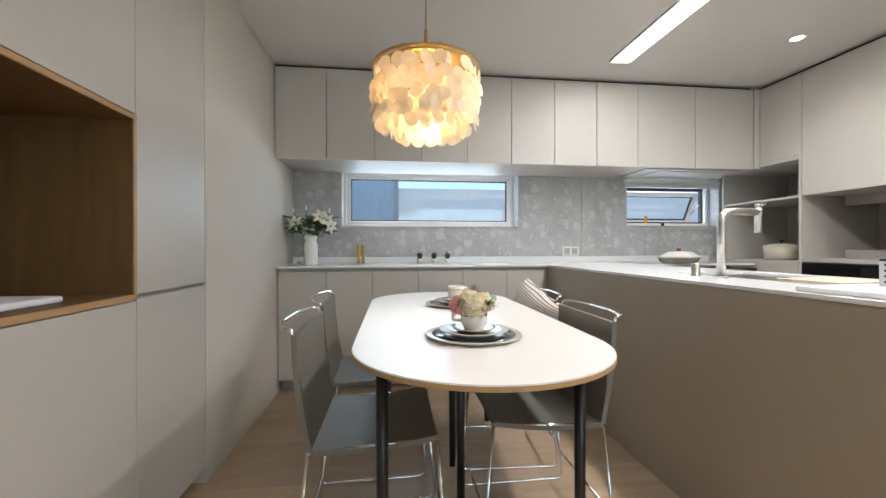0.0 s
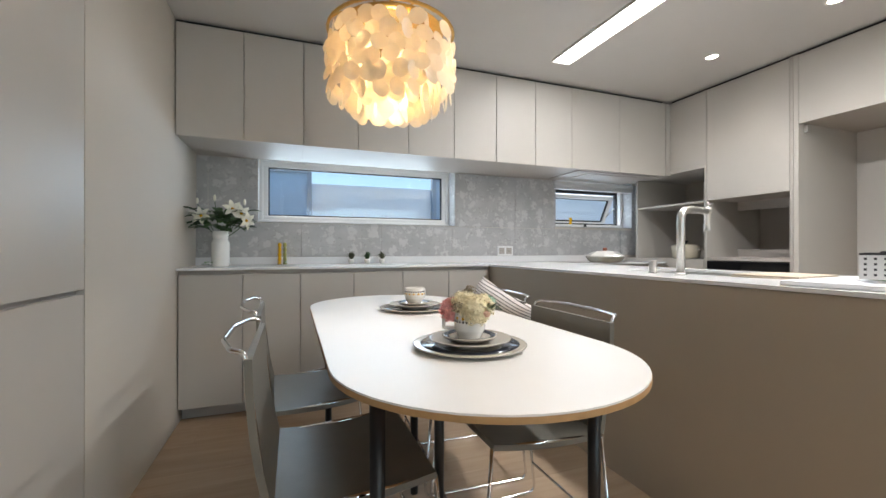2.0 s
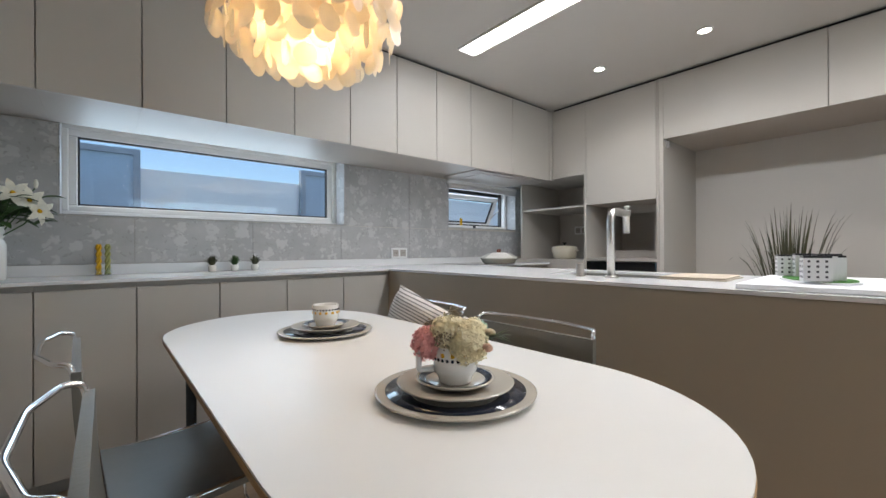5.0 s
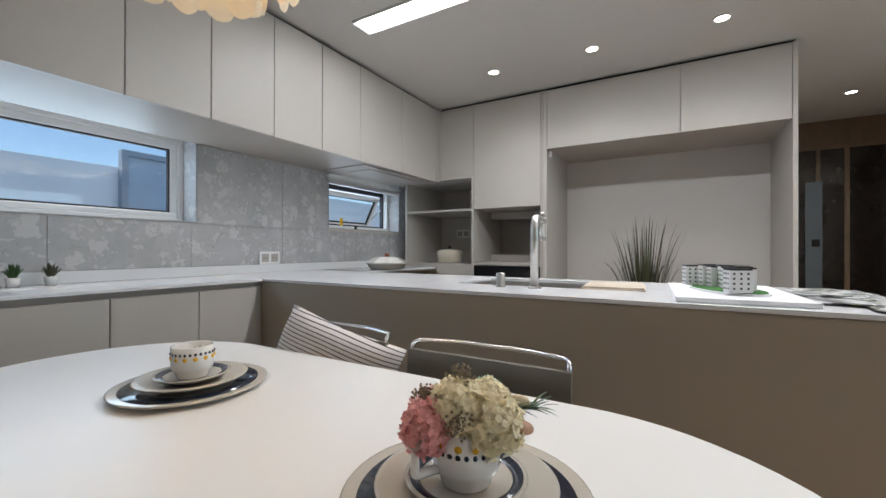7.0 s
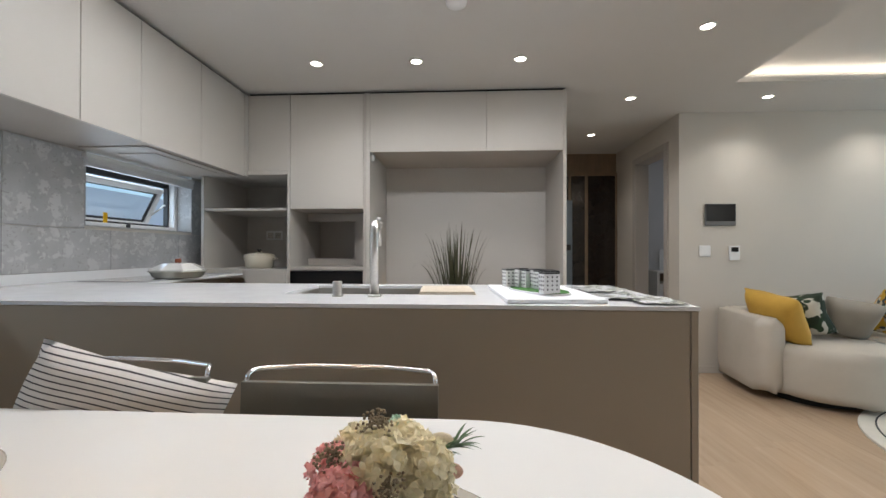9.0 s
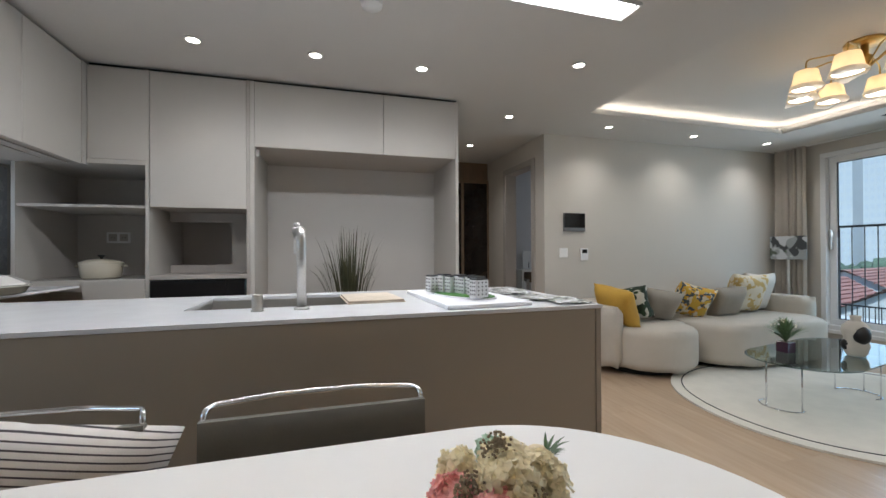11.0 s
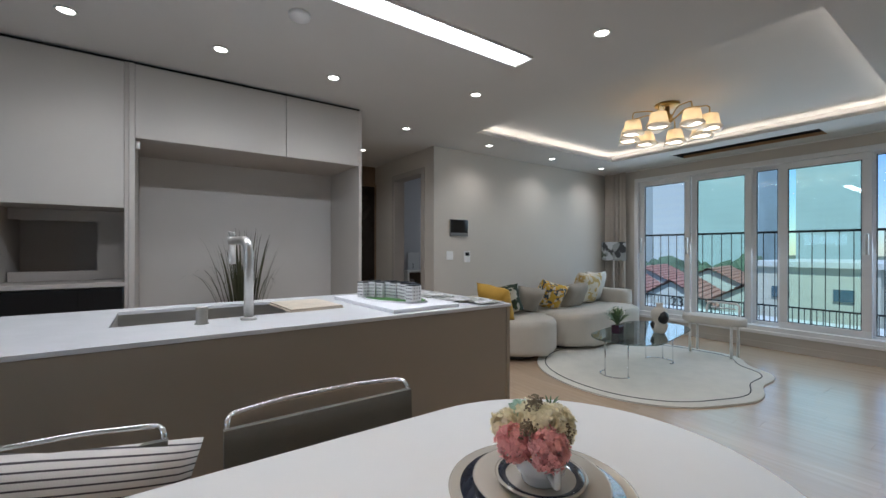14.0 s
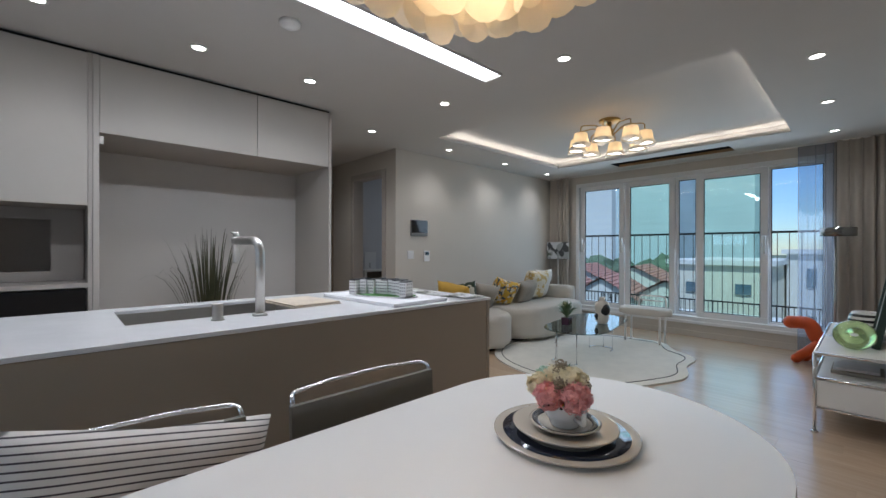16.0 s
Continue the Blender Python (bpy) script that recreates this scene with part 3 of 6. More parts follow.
WY = YN + 0.115
window_2 = thing("window_2", "small white awning window tilted open outwards", "window", ((W2[0] + W2[1]) / 2, YN, W2[2]), kind=S)
part("window_frame", frame_bars(W2[0] + 0.001, W2[1] - 0.001, W2[2] + 0.001, W2[3] - 0.001, 0.036, WY, WY + 0.083), PVC, window_2)
part("reveal", boxes([(W2[0] + 0.0005, YN - 0.007, W2[2] + 0.0005, W2[1] - 0.0005, WY - 0.001, W2[2] + 0.006), (W2[0] + 0.0005, YN - 0.007, W2[2] + 0.006, W2[0] + 0.006, WY - 0.001, W2[3] - 0.001), (W2[1] - 0.006, YN - 0.007, W2[2] + 0.006, W2[1] - 0.0005, WY - 0.001, W2[3] - 0.001)]), STONE, window_2, "grey stone lining")
blind = part("blind_box", box(W2[0] - 0.03, YN - 0.045, 1.618, W2[1] - 0.02, YN - 0.012, 1.645, 0.004, 2), PVC, window_2, "raised white slat blind")
for k in range(5):
    part("slat", box(W2[0] - 0.02, YN - 0.043, 1.573 + 0.009 * k, W2[1] - 0.03, YN - 0.014, 1.579 + 0.009 * k, 0.001), PVC, blind)
part("gasket", frame_bars(W2[0] + 0.037, W2[1] - 0.037, W2[2] + 0.037, W2[3] - 0.037, 0.016, WY + 0.045, WY + 0.08, 0), GASKET, window_2)
# black slab that paints the dark of the gap above the open sash
part("head_gap_strip", box(W2[0] + 0.053, WY + 0.05, W2[3] - 0.125, W2[1] - 0.053, WY + 0.075, W2[3] - 0.054), GASKET, window_2, "black strip standing for the dark gap above the sash")
PZ = W2[3] - 0.13
tilt = Matrix.Translation((0, WY + 0.09, PZ)) @ Matrix.Rotation(radians(27), 4, 'X') @ Matrix.Translation((0, -(WY + 0.09), -PZ))
sash_bm = frame_bars(W2[0] + 0.04, W2[1] - 0.05, W2[2] + 0.012, PZ, 0.042, WY + 0.07, WY + 0.11)
bmesh.ops.transform(sash_bm, matrix=tilt, verts=sash_bm.verts)
sash = part("sash", sash_bm, PVC, window_2)
ebm = frame_bars(W2[0] + 0.081, W2[1] - 0.091, W2[2] + 0.053, PZ - 0.041, 0.012, WY + 0.082, WY + 0.098, 0)
bmesh.ops.transform(ebm, matrix=tilt, verts=ebm.verts)
part("sash_gasket", ebm, GASKET, sash)
gbm = box(W2[0] + 0.08, WY + 0.088, W2[2] + 0.052, W2[1] - 0.09, WY + 0.094, PZ - 0.04)
bmesh.ops.transform(gbm, matrix=tilt, verts=gbm.verts)
part("pane", gbm, CLEAR, sash).visible_shadow = False
part("stay", tube([(W2[1] - 0.06, WY + 0.06, W2[2] + 0.22), (W2[1] - 0.06, WY + 0.19, W2[2] + 0.13)], 0.007), STEEL, window_2)
part("latch", box(2.66, WY - 0.012, W2[2] + 0.004, 2.69, WY, W2[2] + 0.040, 0.003), BLACK, window_2, "black latch")
part("sticker", box(2.50, WY + 0.012, W2[2] + 0.037, 2.53, WY + 0.016, W2[2] + 0.105), YELLOWGLAZE, window_2, "yellow tag")

window_3 = thing("window_3", "wide white sliding balcony window of five sashes, shut", "window", ((WX0 + WX1) / 2, YS, WZ0), kind=S)
part("window_frame", frame_bars(WX0, WX1, WZ0, WZ1, 0.055, YS - 0.16, YS + 0.012), PVC, window_3)
part("sill", box(WX0 - 0.01, YS + 0.001, WZ0 - 0.035, WX1 + 0.03, YS + 0.03, WZ0 + 0.004, 0.004), PVC, window_3)
for sx0, sx1, sy, mat, w in ((2.47, 3.165, YS - 0.05, BLUEGLASS, 0.07), (1.79, 2.47, YS - 0.09, GREENGLASS, 0.07), (1.50, 1.80, YS - 0.13, BLUEGLASS, 0.045), (0.765, 1.51, YS - 0.05, GREENGLASS, 0.075), (0.255, 0.775, YS - 0.10, BLUEGLASS, 0.03)):
    sash = part("sash", frame_bars(sx0, sx1, WZ0 + 0.05, WZ1 - 0.05, w, sy - 0.035, sy + 0.005), PVC, window_3)
    part("gasket", frame_bars(sx0 + w - 0.004, sx1 - w + 0.004, WZ0 + 0.046 + w, WZ1 - 0.046 - w, 0.012, sy - 0.022, sy - 0.010, 0), GASKET, sash)
    pane(sash, sx0 + w, sx1 - w, WZ0 + 0.05 + w, WZ1 - 0.05 - w, sy - 0.018, mat)
for hx in (3.14, 2.50, 0.80):
    part("handle", box(hx - 0.014, YS - 0.045, 1.10, hx + 0.014, YS - 0.005, 1.32, 0.008, 2), STEEL, window_3, "grey pull handle")

# ---------------------------------------------------------------- kitchen: stone tiles are laid at the end of the file
TOP = 2.295       # upper edge of all doors
UY, BY, RX = 2.958, 3.015, 3.05

# upper units along the kitchen wall
seams = [-0.685, -0.338, -0.005, 0.329, 0.666, 1.0, 1.335, 1.67, 2.006, 2.49, 3.0]
for a, b in zip(seams, seams[1:]):
    u = thing("wall_cabinet", "handleless greige wall cabinet unit over the counter", "cabinet", ((a + b) / 2, UY, 1.66), "wall cabinets over the counter")
    part("body", box(a, UY + 0.021, 1.66, b - 0.0005, YN - 0.002, TOP), CAB_IN, u)
    part("door", box(a + 0.002, UY, 1.653, b - 0.002, UY + 0.019, TOP - 0.004, 0.0015), CAB, u)
# shadow gap over the cabinets: its shade is put into the strip's colour
part_under = struct("trim", boxes([(XL, UY + 0.03, TOP, 3.0, UY + 0.05, CEIL), (RX + 0.03, 0.5, TOP, RX + 0.05, UY, CEIL)]), GAP, "recessed trim painted dark as the shadow gap above the cabinets", "trim")
hood = thing("cooker_hood", "flush grey cooker hood under the wall cabinets", "hood", (2.6, 3.2, 1.66))
part("panel", box(2.12, 3.02, 1.6515, 2.99, 3.42, 1.6595), CAB_IN, hood)
part("filter", box(2.25, 3.08, 1.647, 2.85, 3.3, 1.6515, 0.001), CAB_IN, hood)

# base units along the kitchen wall
bs = [-0.685, -0.35, -0.023, 0.309, 0.642, 0.98, 1.30]
for a, b in zip(bs, bs[1:]):
    u = thing("base_cabinet", "handleless greige base cabinet unit under the counter", "cabinet", ((a + b) / 2, BY, 0.0), "base cabinets under the counter")
    part("body", box(a, BY + 0.021, 0.085, b - 0.0005, YN - 0.002, 0.885), CAB_IN, u)
    part("door", box(a + 0.002, BY, 0.088, b - 0.002, BY + 0.019, 0.860, 0.0015), CAB, u)
    part("kick", box(a, BY + 0.10, 0.0, b - 0.0005, BY + 0.115, 0.085), CAB_IN, u)

# island
IX0, IX1, IY0 = 1.30, 2.10, 0.515
isl = thing("kitchen_island", "kitchen island beside the dining table, greige panels darkened as in shade", "island", (1.7, 1.75, 0))
part("side_panel", box(IX0, IY0 + 0.024, 0.0, IX0 + 0.022, 3.015, 0.885, 0.0015), ISLE, isl)
part("end_panel", box(IX0 - 0.002, IY0, 0.0, IX1 - 0.02, IY0 + 0.022, 0.885, 0.0015), ISLE, isl)
part("body", box(IX0 + 0.024, IY0 + 0.024, 0.085, IX1 - 0.04, 2.98, 0.66), CAB_IN, isl)
for a, b in ((0.54, 1.15), (1.15, 1.76), (1.76, 2.37), (2.37, 2.98)):
    part("door", box(IX1 - 0.039, a + 0.002, 0.088, IX1 - 0.02, b - 0.002, 0.86, 0.0015), CAB, isl)

# the counter: one white sheet in an L, with the sink cut out
SX0, SX1, SY0, SY1 = 1.60, 2.0, 1.36, 2.0
CT0, CT1 = 0.887, 0.90
worktop = thing("worktop", "white quartz worktop in an L shape", "worktop", (1.7, 3.0, CT0))
for r in [(XL + 0.001, 2.995, CT0, RX, YN - 0.001, CT1)]:
    part("slab", box(*r), QUARTZ, worktop)
for r in ([(IX0 - 0.006, SY1, CT0, IX1, 2.995, CT1), (IX0 - 0.006, IY0 - 0.004, CT0, IX1, SY0, CT1),
                    (IX0 - 0.006, SY0, CT0, SX0, SY1, CT1), (SX1, SY0, CT0, IX1, SY1, CT1)]):
    part("island_slab", box(*r), QUARTZ, worktop)
part("upstand", box(XL + 0.001, YN - 0.016, CT1 + 0.0005, RX, YN - 0.0085, 0.955, 0.001), QUARTZ, worktop)
sink = thing("kitchen_sink", "brushed steel undermount sink in the island", "sink", ((SX0 + SX1) / 2, (SY0 + SY1) / 2, 0.68))
sb = boxes([(SX0 - 0.012, SY0 - 0.012, 0.69, SX1 + 0.012, SY1 + 0.012, 0.70), (SX0 - 0.012, SY0 - 0.012, 0.70, SX0 - 0.002, SY1 + 0.012, CT0 - 0.001), (SX1 + 0.002, SY0 - 0.012, 0.70, SX1 + 0.012, SY1 + 0.012, CT0 - 0.001),
            (SX0 - 0.002, SY0 - 0.012, 0.70, SX1 + 0.002, SY0 - 0.002, CT0 - 0.001), (SX0 - 0.002, SY1 + 0.002, 0.70, SX1 + 0.002, SY1 + 0.012, CT0 - 0.001)])
part("bowl", sb, STEEL, sink)
part("drain", lathe([(0, 0), (0.045, 0), (0.05, 0.006), (0.038, 0.008), (0, 0.008)], 20, (1.8, 1.7, 0.70)), CHROME, sink)

faucet = thing("kitchen_faucet", "brushed steel gooseneck faucet with a square bend", "faucet", (1.515, 1.603, CT1))
part("base_ring", lathe([(0, 0), (0.027, 0), (0.027, 0.006), (0.022, 0.010), (0, 0.010)], 20, (1.515, 1.603, CT1)), STEEL, faucet, smooth=True)
part("neck", tube(bend([(1.515, 1.603, 0.908), (1.515, 1.603, 1.185), (1.715, 1.630, 1.185)], 0.06, 8), 0.0165, 14), STEEL, faucet, smooth=True)
part("spray_head", lathe([(0, -0.085), (0.0125, -0.085), (0.0135, -0.080), (0.0135, -0.006), (0.0175, -0.004), (0.0175, 0.022), (0, 0.023)], 18, (1.715, 1.630, 1.180)), STEEL, faucet, smooth=True)
part("lever", tube([(1.715, 1.630, 1.203), (1.715, 1.630, 1.222)], 0.0115, 12), STEEL, faucet, smooth=True)
part("lever_pin", tube([(1.728, 1.632, 1.212), (1.760, 1.636, 1.222)], 0.004, 8), STEEL, faucet, smooth=True)
soap = thing("soap_dispenser", "short steel cylinder set into the worktop", "soap dispenser", (1.515, 1.748, CT1))
part("cup", lathe([(0, 0), (0.022, 0), (0.022, 0.004), (0.018, 0.006), (0.018, 0.056), (0.016, 0.058), (0, 0.058)], 20, (1.515, 1.748, CT1)), STEEL, soap, smooth=True)

# tall wall of units: open shelves, oven tower, fridge niche
RB = 3.715
shelf_unit = thing("open_shelf_unit", "greige corner unit with open shelves and a door above", "cabinet", (3.3, 2.85, 0))
part("side_panel", box(RX + 0.001, 2.62, 0.0, RB, 2.64, TOP), CAB, shelf_unit)
part("base_shelf", box(RX + 0.02, 2.641, 0.86, RB, YN - 0.02, 0.93), CAB, shelf_unit)
part("back_panel", box(RB - 0.02, 2.641, 0.931, RB, YN - 0.02, 1.671), CAB, shelf_unit)
part("top_panel", box(RX, 2.641, 1.672, RB, YN - 0.02, 1.70), CAB, shelf_unit)
part("end_panel", box(RX + 0.002, 3.315, 0.931, RB - 0.021, 3.335, 1.671), CAB, shelf_unit)
part("shelf", box(RX + 0.012, 2.641, 1.392, RB - 0.021, 3.314, 1.41, 0.001), CAB, shelf_unit)
part("door", box(RX, 2.622, 1.702, RX + 0.019, UY - 0.004, TOP - 0.004, 0.0015), CAB, shelf_unit)
part("filler", box(RX - 0.045, UY + 0.0, 1.66, RX + 0.02, UY + 0.02, TOP), CAB, shelf_unit)
part("drawer", box(RX, 2.645, 0.55, RX + 0.019, 2.98, 0.925, 0.0015), CAB, shelf_unit)
tower = thing("oven_tower", "tall greige unit with an open appliance niche", "cabinet", (3.35, 2.33, 0))
for r in ([(RX + 0.001, 2.02, 0.0, RB, 2.04, TOP), (RX + 0.02, 2.04, 0.0, RB - 0.02, 2.618, 0.55), (RX + 0.004, 2.04, 0.925, RB, 2.619, 0.95), (RB - 0.02, 2.04, 0.95, RB, 2.618, 1.4), (RX + 0.02, 2.04, 1.402, RB, 2.618, 1.42)]):
    part("carcass_panel", box(*r), CAB_IN, tower)
part("inner_box", boxes([(RX + 0.35, 2.05, 0.951, RX + 0.37, 2.20, 1.40), (RX + 0.35, 2.20, 0.951, RX + 0.37, 2.61, 1.01), (RX + 0.35, 2.20, 1.33, RX + 0.37, 2.61, 1.40)]), CAB_IN, tower)
part("door", box(RX, 2.042, 1.402, RX + 0.019, 2.616, TOP - 0.004, 0.0015), CAB, tower)
oven = thing("built_in_oven", "black glass built-in oven in the tall unit", "oven", (RX, 2.33, 0.56))
part("oven_front", box(RX - 0.004, 2.045, 0.56, RX + 0.3, 2.615, 0.918, 0.003), BLACKGLASS, oven)
fr_unit = thing("fridge_surround", "tall greige surround with an empty fridge niche", "cabinet", (3.4, 1.25, 0))
part("side", box(RX, 1.99, 0, RB, 2.018, TOP, 0.001), CAB, fr_unit)
part("side", box(RX, 0.495, 0, RB, 0.52, TOP, 0.001), CAB, fr_unit)
part("top_box", box(RX + 0.021, 0.521, 1.845, RB, 1.989, TOP), CAB_IN, fr_unit)
part("door", box(RX, 1.097, 1.838, RX + 0.019, 1.988, TOP - 0.004, 0.0015), CAB, fr_unit)
part("door", box(RX, 0.522, 1.838, RX + 0.019, 1.093, TOP - 0.004, 0.0015), CAB, fr_unit)
part("back_panel", box(RB - 0.004, 0.521, 0, RB + 0.004, 1.989, 1.845), material("pale_niche_paper", (0.60, 0.58, 0.555), 0.8, var=0.02, scale=2.0, bump=0.1, bscale=320), fr_unit, "pale papered niche back")
part("pipe_stub", box(RX + 0.05, 1.965, 1.78, RX + 0.08, 1.989, 1.83, 0.003), STEEL, fr_unit)

# tall units on the dining side
tall = thing("tall_cabinet", "tall handleless greige cabinet flush with the wall", "cabinet", (XL, 1.68, 0))
part("body", box(XL - 0.50, 1.45, 0.07, XL - 0.021, 1.922, TOP), CAB_IN, tall)
part("upper_door", box(XL - 0.019, 1.447, 0.882, XL, 1.920, TOP, 0.0015), CAB, tall)
part("lower_door", box(XL - 0.019, 1.447, 0.07, XL, 1.920, 0.868, 0.0015), CAB, tall)
part("kick", box(XL - 0.10, 1.45, 0, XL - 0.085, 1.922, 0.07), CAB_IN, tall)
nich = thing("display_cabinet", "tall greige cabinet with an oak-lined open niche", "cabinet", (XL, 1.0, 0))
part("body", boxes([(XL - 0.50, 0.0, 0.07, XL - 0.021, 1.448, 0.86), (XL - 0.50, 0.0, 1.47, XL - 0.021, 1.448, TOP)]), CAB_IN, nich)
part("upper_door", box(XL - 0.019, 0.72, 1.462, XL, 1.443, TOP, 0.0015), CAB, nich)
part("upper_door", box(XL - 0.019, 0.0, 1.462, XL, 0.717, TOP, 0.0015), CAB, nich)
part("lower_door", box(XL - 0.019, 0.72, 0.07, XL, 1.443, 0.862, 0.0015), CAB, nich)
part("lower_door", box(XL - 0.019, 0.0, 0.07, XL, 0.717, 0.862, 0.0015), CAB, nich)
part("kick", box(XL - 0.10, 0.0, 0, XL - 0.085, 1.448, 0.07), CAB_IN, nich)
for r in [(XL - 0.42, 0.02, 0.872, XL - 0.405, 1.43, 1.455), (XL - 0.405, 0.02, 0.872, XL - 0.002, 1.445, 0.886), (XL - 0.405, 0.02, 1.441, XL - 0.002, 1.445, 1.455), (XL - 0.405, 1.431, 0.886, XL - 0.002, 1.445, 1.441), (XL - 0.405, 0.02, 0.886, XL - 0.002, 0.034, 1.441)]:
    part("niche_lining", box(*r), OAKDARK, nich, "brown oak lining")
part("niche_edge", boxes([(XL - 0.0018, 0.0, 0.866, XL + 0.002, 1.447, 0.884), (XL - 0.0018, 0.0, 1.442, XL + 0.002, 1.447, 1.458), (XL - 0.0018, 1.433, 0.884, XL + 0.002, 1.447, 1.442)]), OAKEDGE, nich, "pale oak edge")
tray_board = thing("white_tray", "thin white tray lying in the oak niche", "tray", (XL - 0.2, 1.12, 0.886))
part("board", box(XL - 0.36, 0.9, 0.887, XL - 0.06, 1.24, 0.905, 0.006, 2), PAPER, tray_board)

# ---------------------------------------------------------------- dining table
TBX, TBY0, TBY1, TBR, TBZ = 0.395, 1.258, 2.295, 0.387, 0.74
table = thing("dining_table", "white oval dining table with an oak edge and black legs", "table", (TBX, 1.78, 0))
part("tabletop", slab(stadium(TBX, TBY0, TBY1, TBR - 0.001), TBZ - 0.004, TBZ, 0.001, 1), TABLETOP, table)
part("edge", slab(stadium(TBX, TBY0, TBY1, TBR), TBZ - 0.016, TBZ - 0.0042, 0.002), OAKEDGE, table, "oak edge band")
LEGS = ((0.099, 1.16), (0.68, 1.18), (0.385, 1.57), (0.10, 2.41), (0.68, 2.40), (0.405, 1.93))
for lx, ly in LEGS:
    part("leg", tube([(lx, ly, 0.0), (lx, ly, TBZ - 0.0165)], 0.0155, 16, taper=0.017), BLACK, table, smooth=True)
for a, b in ((0, 2), (1, 2), (3, 5), (4, 5), (2, 5)):
    part("crossbar", tube([(*LEGS[a], 0.69), (*LEGS[b], 0.69)], 0.010, 8), BLACK, table)


def dining_chair():
    """A leather sling chair on a chrome rod frame; it faces +x, seat centre at the origin."""
    c = thing("dining_chair", "olive-grey leather dining chair on a thin chrome frame", "chair", (0, 0, 0), "chairs round the table")
    w = 0.215

    def sheet(path, half, th):
        bm = bmesh.new()
        rows = []
        for i, (x, z) in enumerate(path):
            a = Vector(path[min(i + 1, len(path) - 1)]) - Vector(path[max(i - 1, 0)])
            n = Vector((-a.y, a.x)).normalized() * th / 2
            rows.append([bm.verts.new((x + s * n.x, y, z + s * n.y)) for s, y in ((1, -half), (1, half), (-1, half), (-1, -half))])
        for p, q in zip(rows, rows[1:]):
            for k in range(4):
                bm.faces.new((p[k], p[(k + 1) % 4], q[(k + 1) % 4], q[k]))
        bm.faces.new(rows[0])
        bm.faces.new(rows[-1][::-1])
        bmesh.ops.recalc_face_normals(bm, faces=bm.faces)
        return bm
    part("seat", sheet([(-0.183 + 0.37 * i / 10, 0.438 - 0.012 * math.sin(math.pi * i / 10) + 0.024 * i / 10) for i in range(11)], w + 0.008, 0.016), LEATHER, c)
    part("backrest", sheet([(-0.186 - 0.042 * i / 8 - 0.010 * math.sin(math.pi * i / 8), 0.442 + 0.338 * i / 8) for i in range(9)], w + 0.007, 0.016), LEATHER, c)
    for s in (-1, 1):
        y = s * (w + 0.001)
        part("back_post", tube([(-0.19, y, 0.438), (-0.231, y, 0.767)], 0.0055, 8), CHROME, c, smooth=True)
        part("seat_rod", tube([(-0.19, y, 0.434), (0.187, y, 0.457)], 0.0065, 8), CHROME, c, smooth=True)
        part("leg_loop", tube(bend([(-0.19, y, 0.434), (-0.235, y * 1.02, 0.007), (0.225, y * 1.02, 0.007), (0.187, y, 0.457)], 0.035), 0.0058, 8), CHROME, c, smooth=True)
    part("stretcher", tube([(0.213, -w, 0.16), (0.213, w, 0.16)], 0.0055, 8), CHROME, c, smooth=True)
    part("stretcher", tube([(-0.222, -w, 0.13), (-0.222, w, 0.13)], 0.0055, 8), CHROME, c, smooth=True)
    part("top_rail", tube(bend([(-0.231, -w, 0.767), (-0.236, -w, 0.795), (-0.262, -w + 0.01, 0.798), (-0.292, -0.09, 0.798), (-0.292, 0.09, 0.798), (-0.262, w - 0.01, 0.798), (-0.236, w, 0.795), (-0.231, w, 0.767)], 0.022, 7), 0.0058, 10), CHROME, c, smooth=True)
    return c


chair = dining_chair()
chair.matrix_basis = pose(0.073, 1.465, 0, 0, 0, 0)
copy_thing(chair, pose(0.042, 2.065, 0, 0, 0, 2))
copy_thing(chair, pose(0.638, 1.535, 0, 0, 0, 180))
copy_thing(chair, pose(0.670, 2.085, 0, 0, 0, 177))

# ---------------------------------------------------------------- lamps of the place
PNX, PNY = 0.270, 1.764
pend = thing("pendant_lamp", "round brass pendant lamp hung with glowing shell discs", "pendant lamp", (PNX, PNY, 1.45))
part("canopy", lathe([(0, 0), (0.05, 0), (0.05, -0.02), (0.012, -0.03), (0, -0.03)], 20, (PNX, PNY, CEIL)), BRASS, pend, smooth=True)
part("cord", tube([(PNX, PNY, CEIL - 0.03), (PNX, PNY, 1.96)], 0.0025, 6), BRASS, pend)
part("stem", tube([(PNX, PNY, 1.96), (PNX, PNY, 1.845)], 0.008, 10), BRASS, pend)
part("top_plate", lathe([(0, 0.045), (0.03, 0.043), (0.11, 0.026), (0.19, 0.0), (0.19, -0.006), (0.11, 0.018), (0, 0.034)], 32, (PNX, PNY, 1.80)), BRASS, pend, smooth=True)
ring = tube([(PNX + 0.225 * math.cos(2 * math.pi * i / 40), PNY + 0.225 * math.sin(2 * math.pi * i / 40), 1.79) for i in range(40)], 0.006, 6, closed=True)
part("ring", ring, BRASS, pend)
for i in range(8):
    a = math.pi * i / 4 + 0.2
    part("spoke", tube([(PNX + 0.13 * math.cos(a), PNY + 0.13 * math.sin(a), 1.825), (PNX + 0.19 * math.cos(a), PNY + 0.19 * math.sin(a), 1.818), (PNX + 0.225 * math.cos(a), PNY + 0.225 * math.sin(a), 1.79)], 0.004, 6), BRASS, pend)
part("bulb", blob((PNX, PNY, 1.60), 0.04, 12), BULB, pend).visible_shadow = False
rng = random.Random(5)
disc_meshes = []
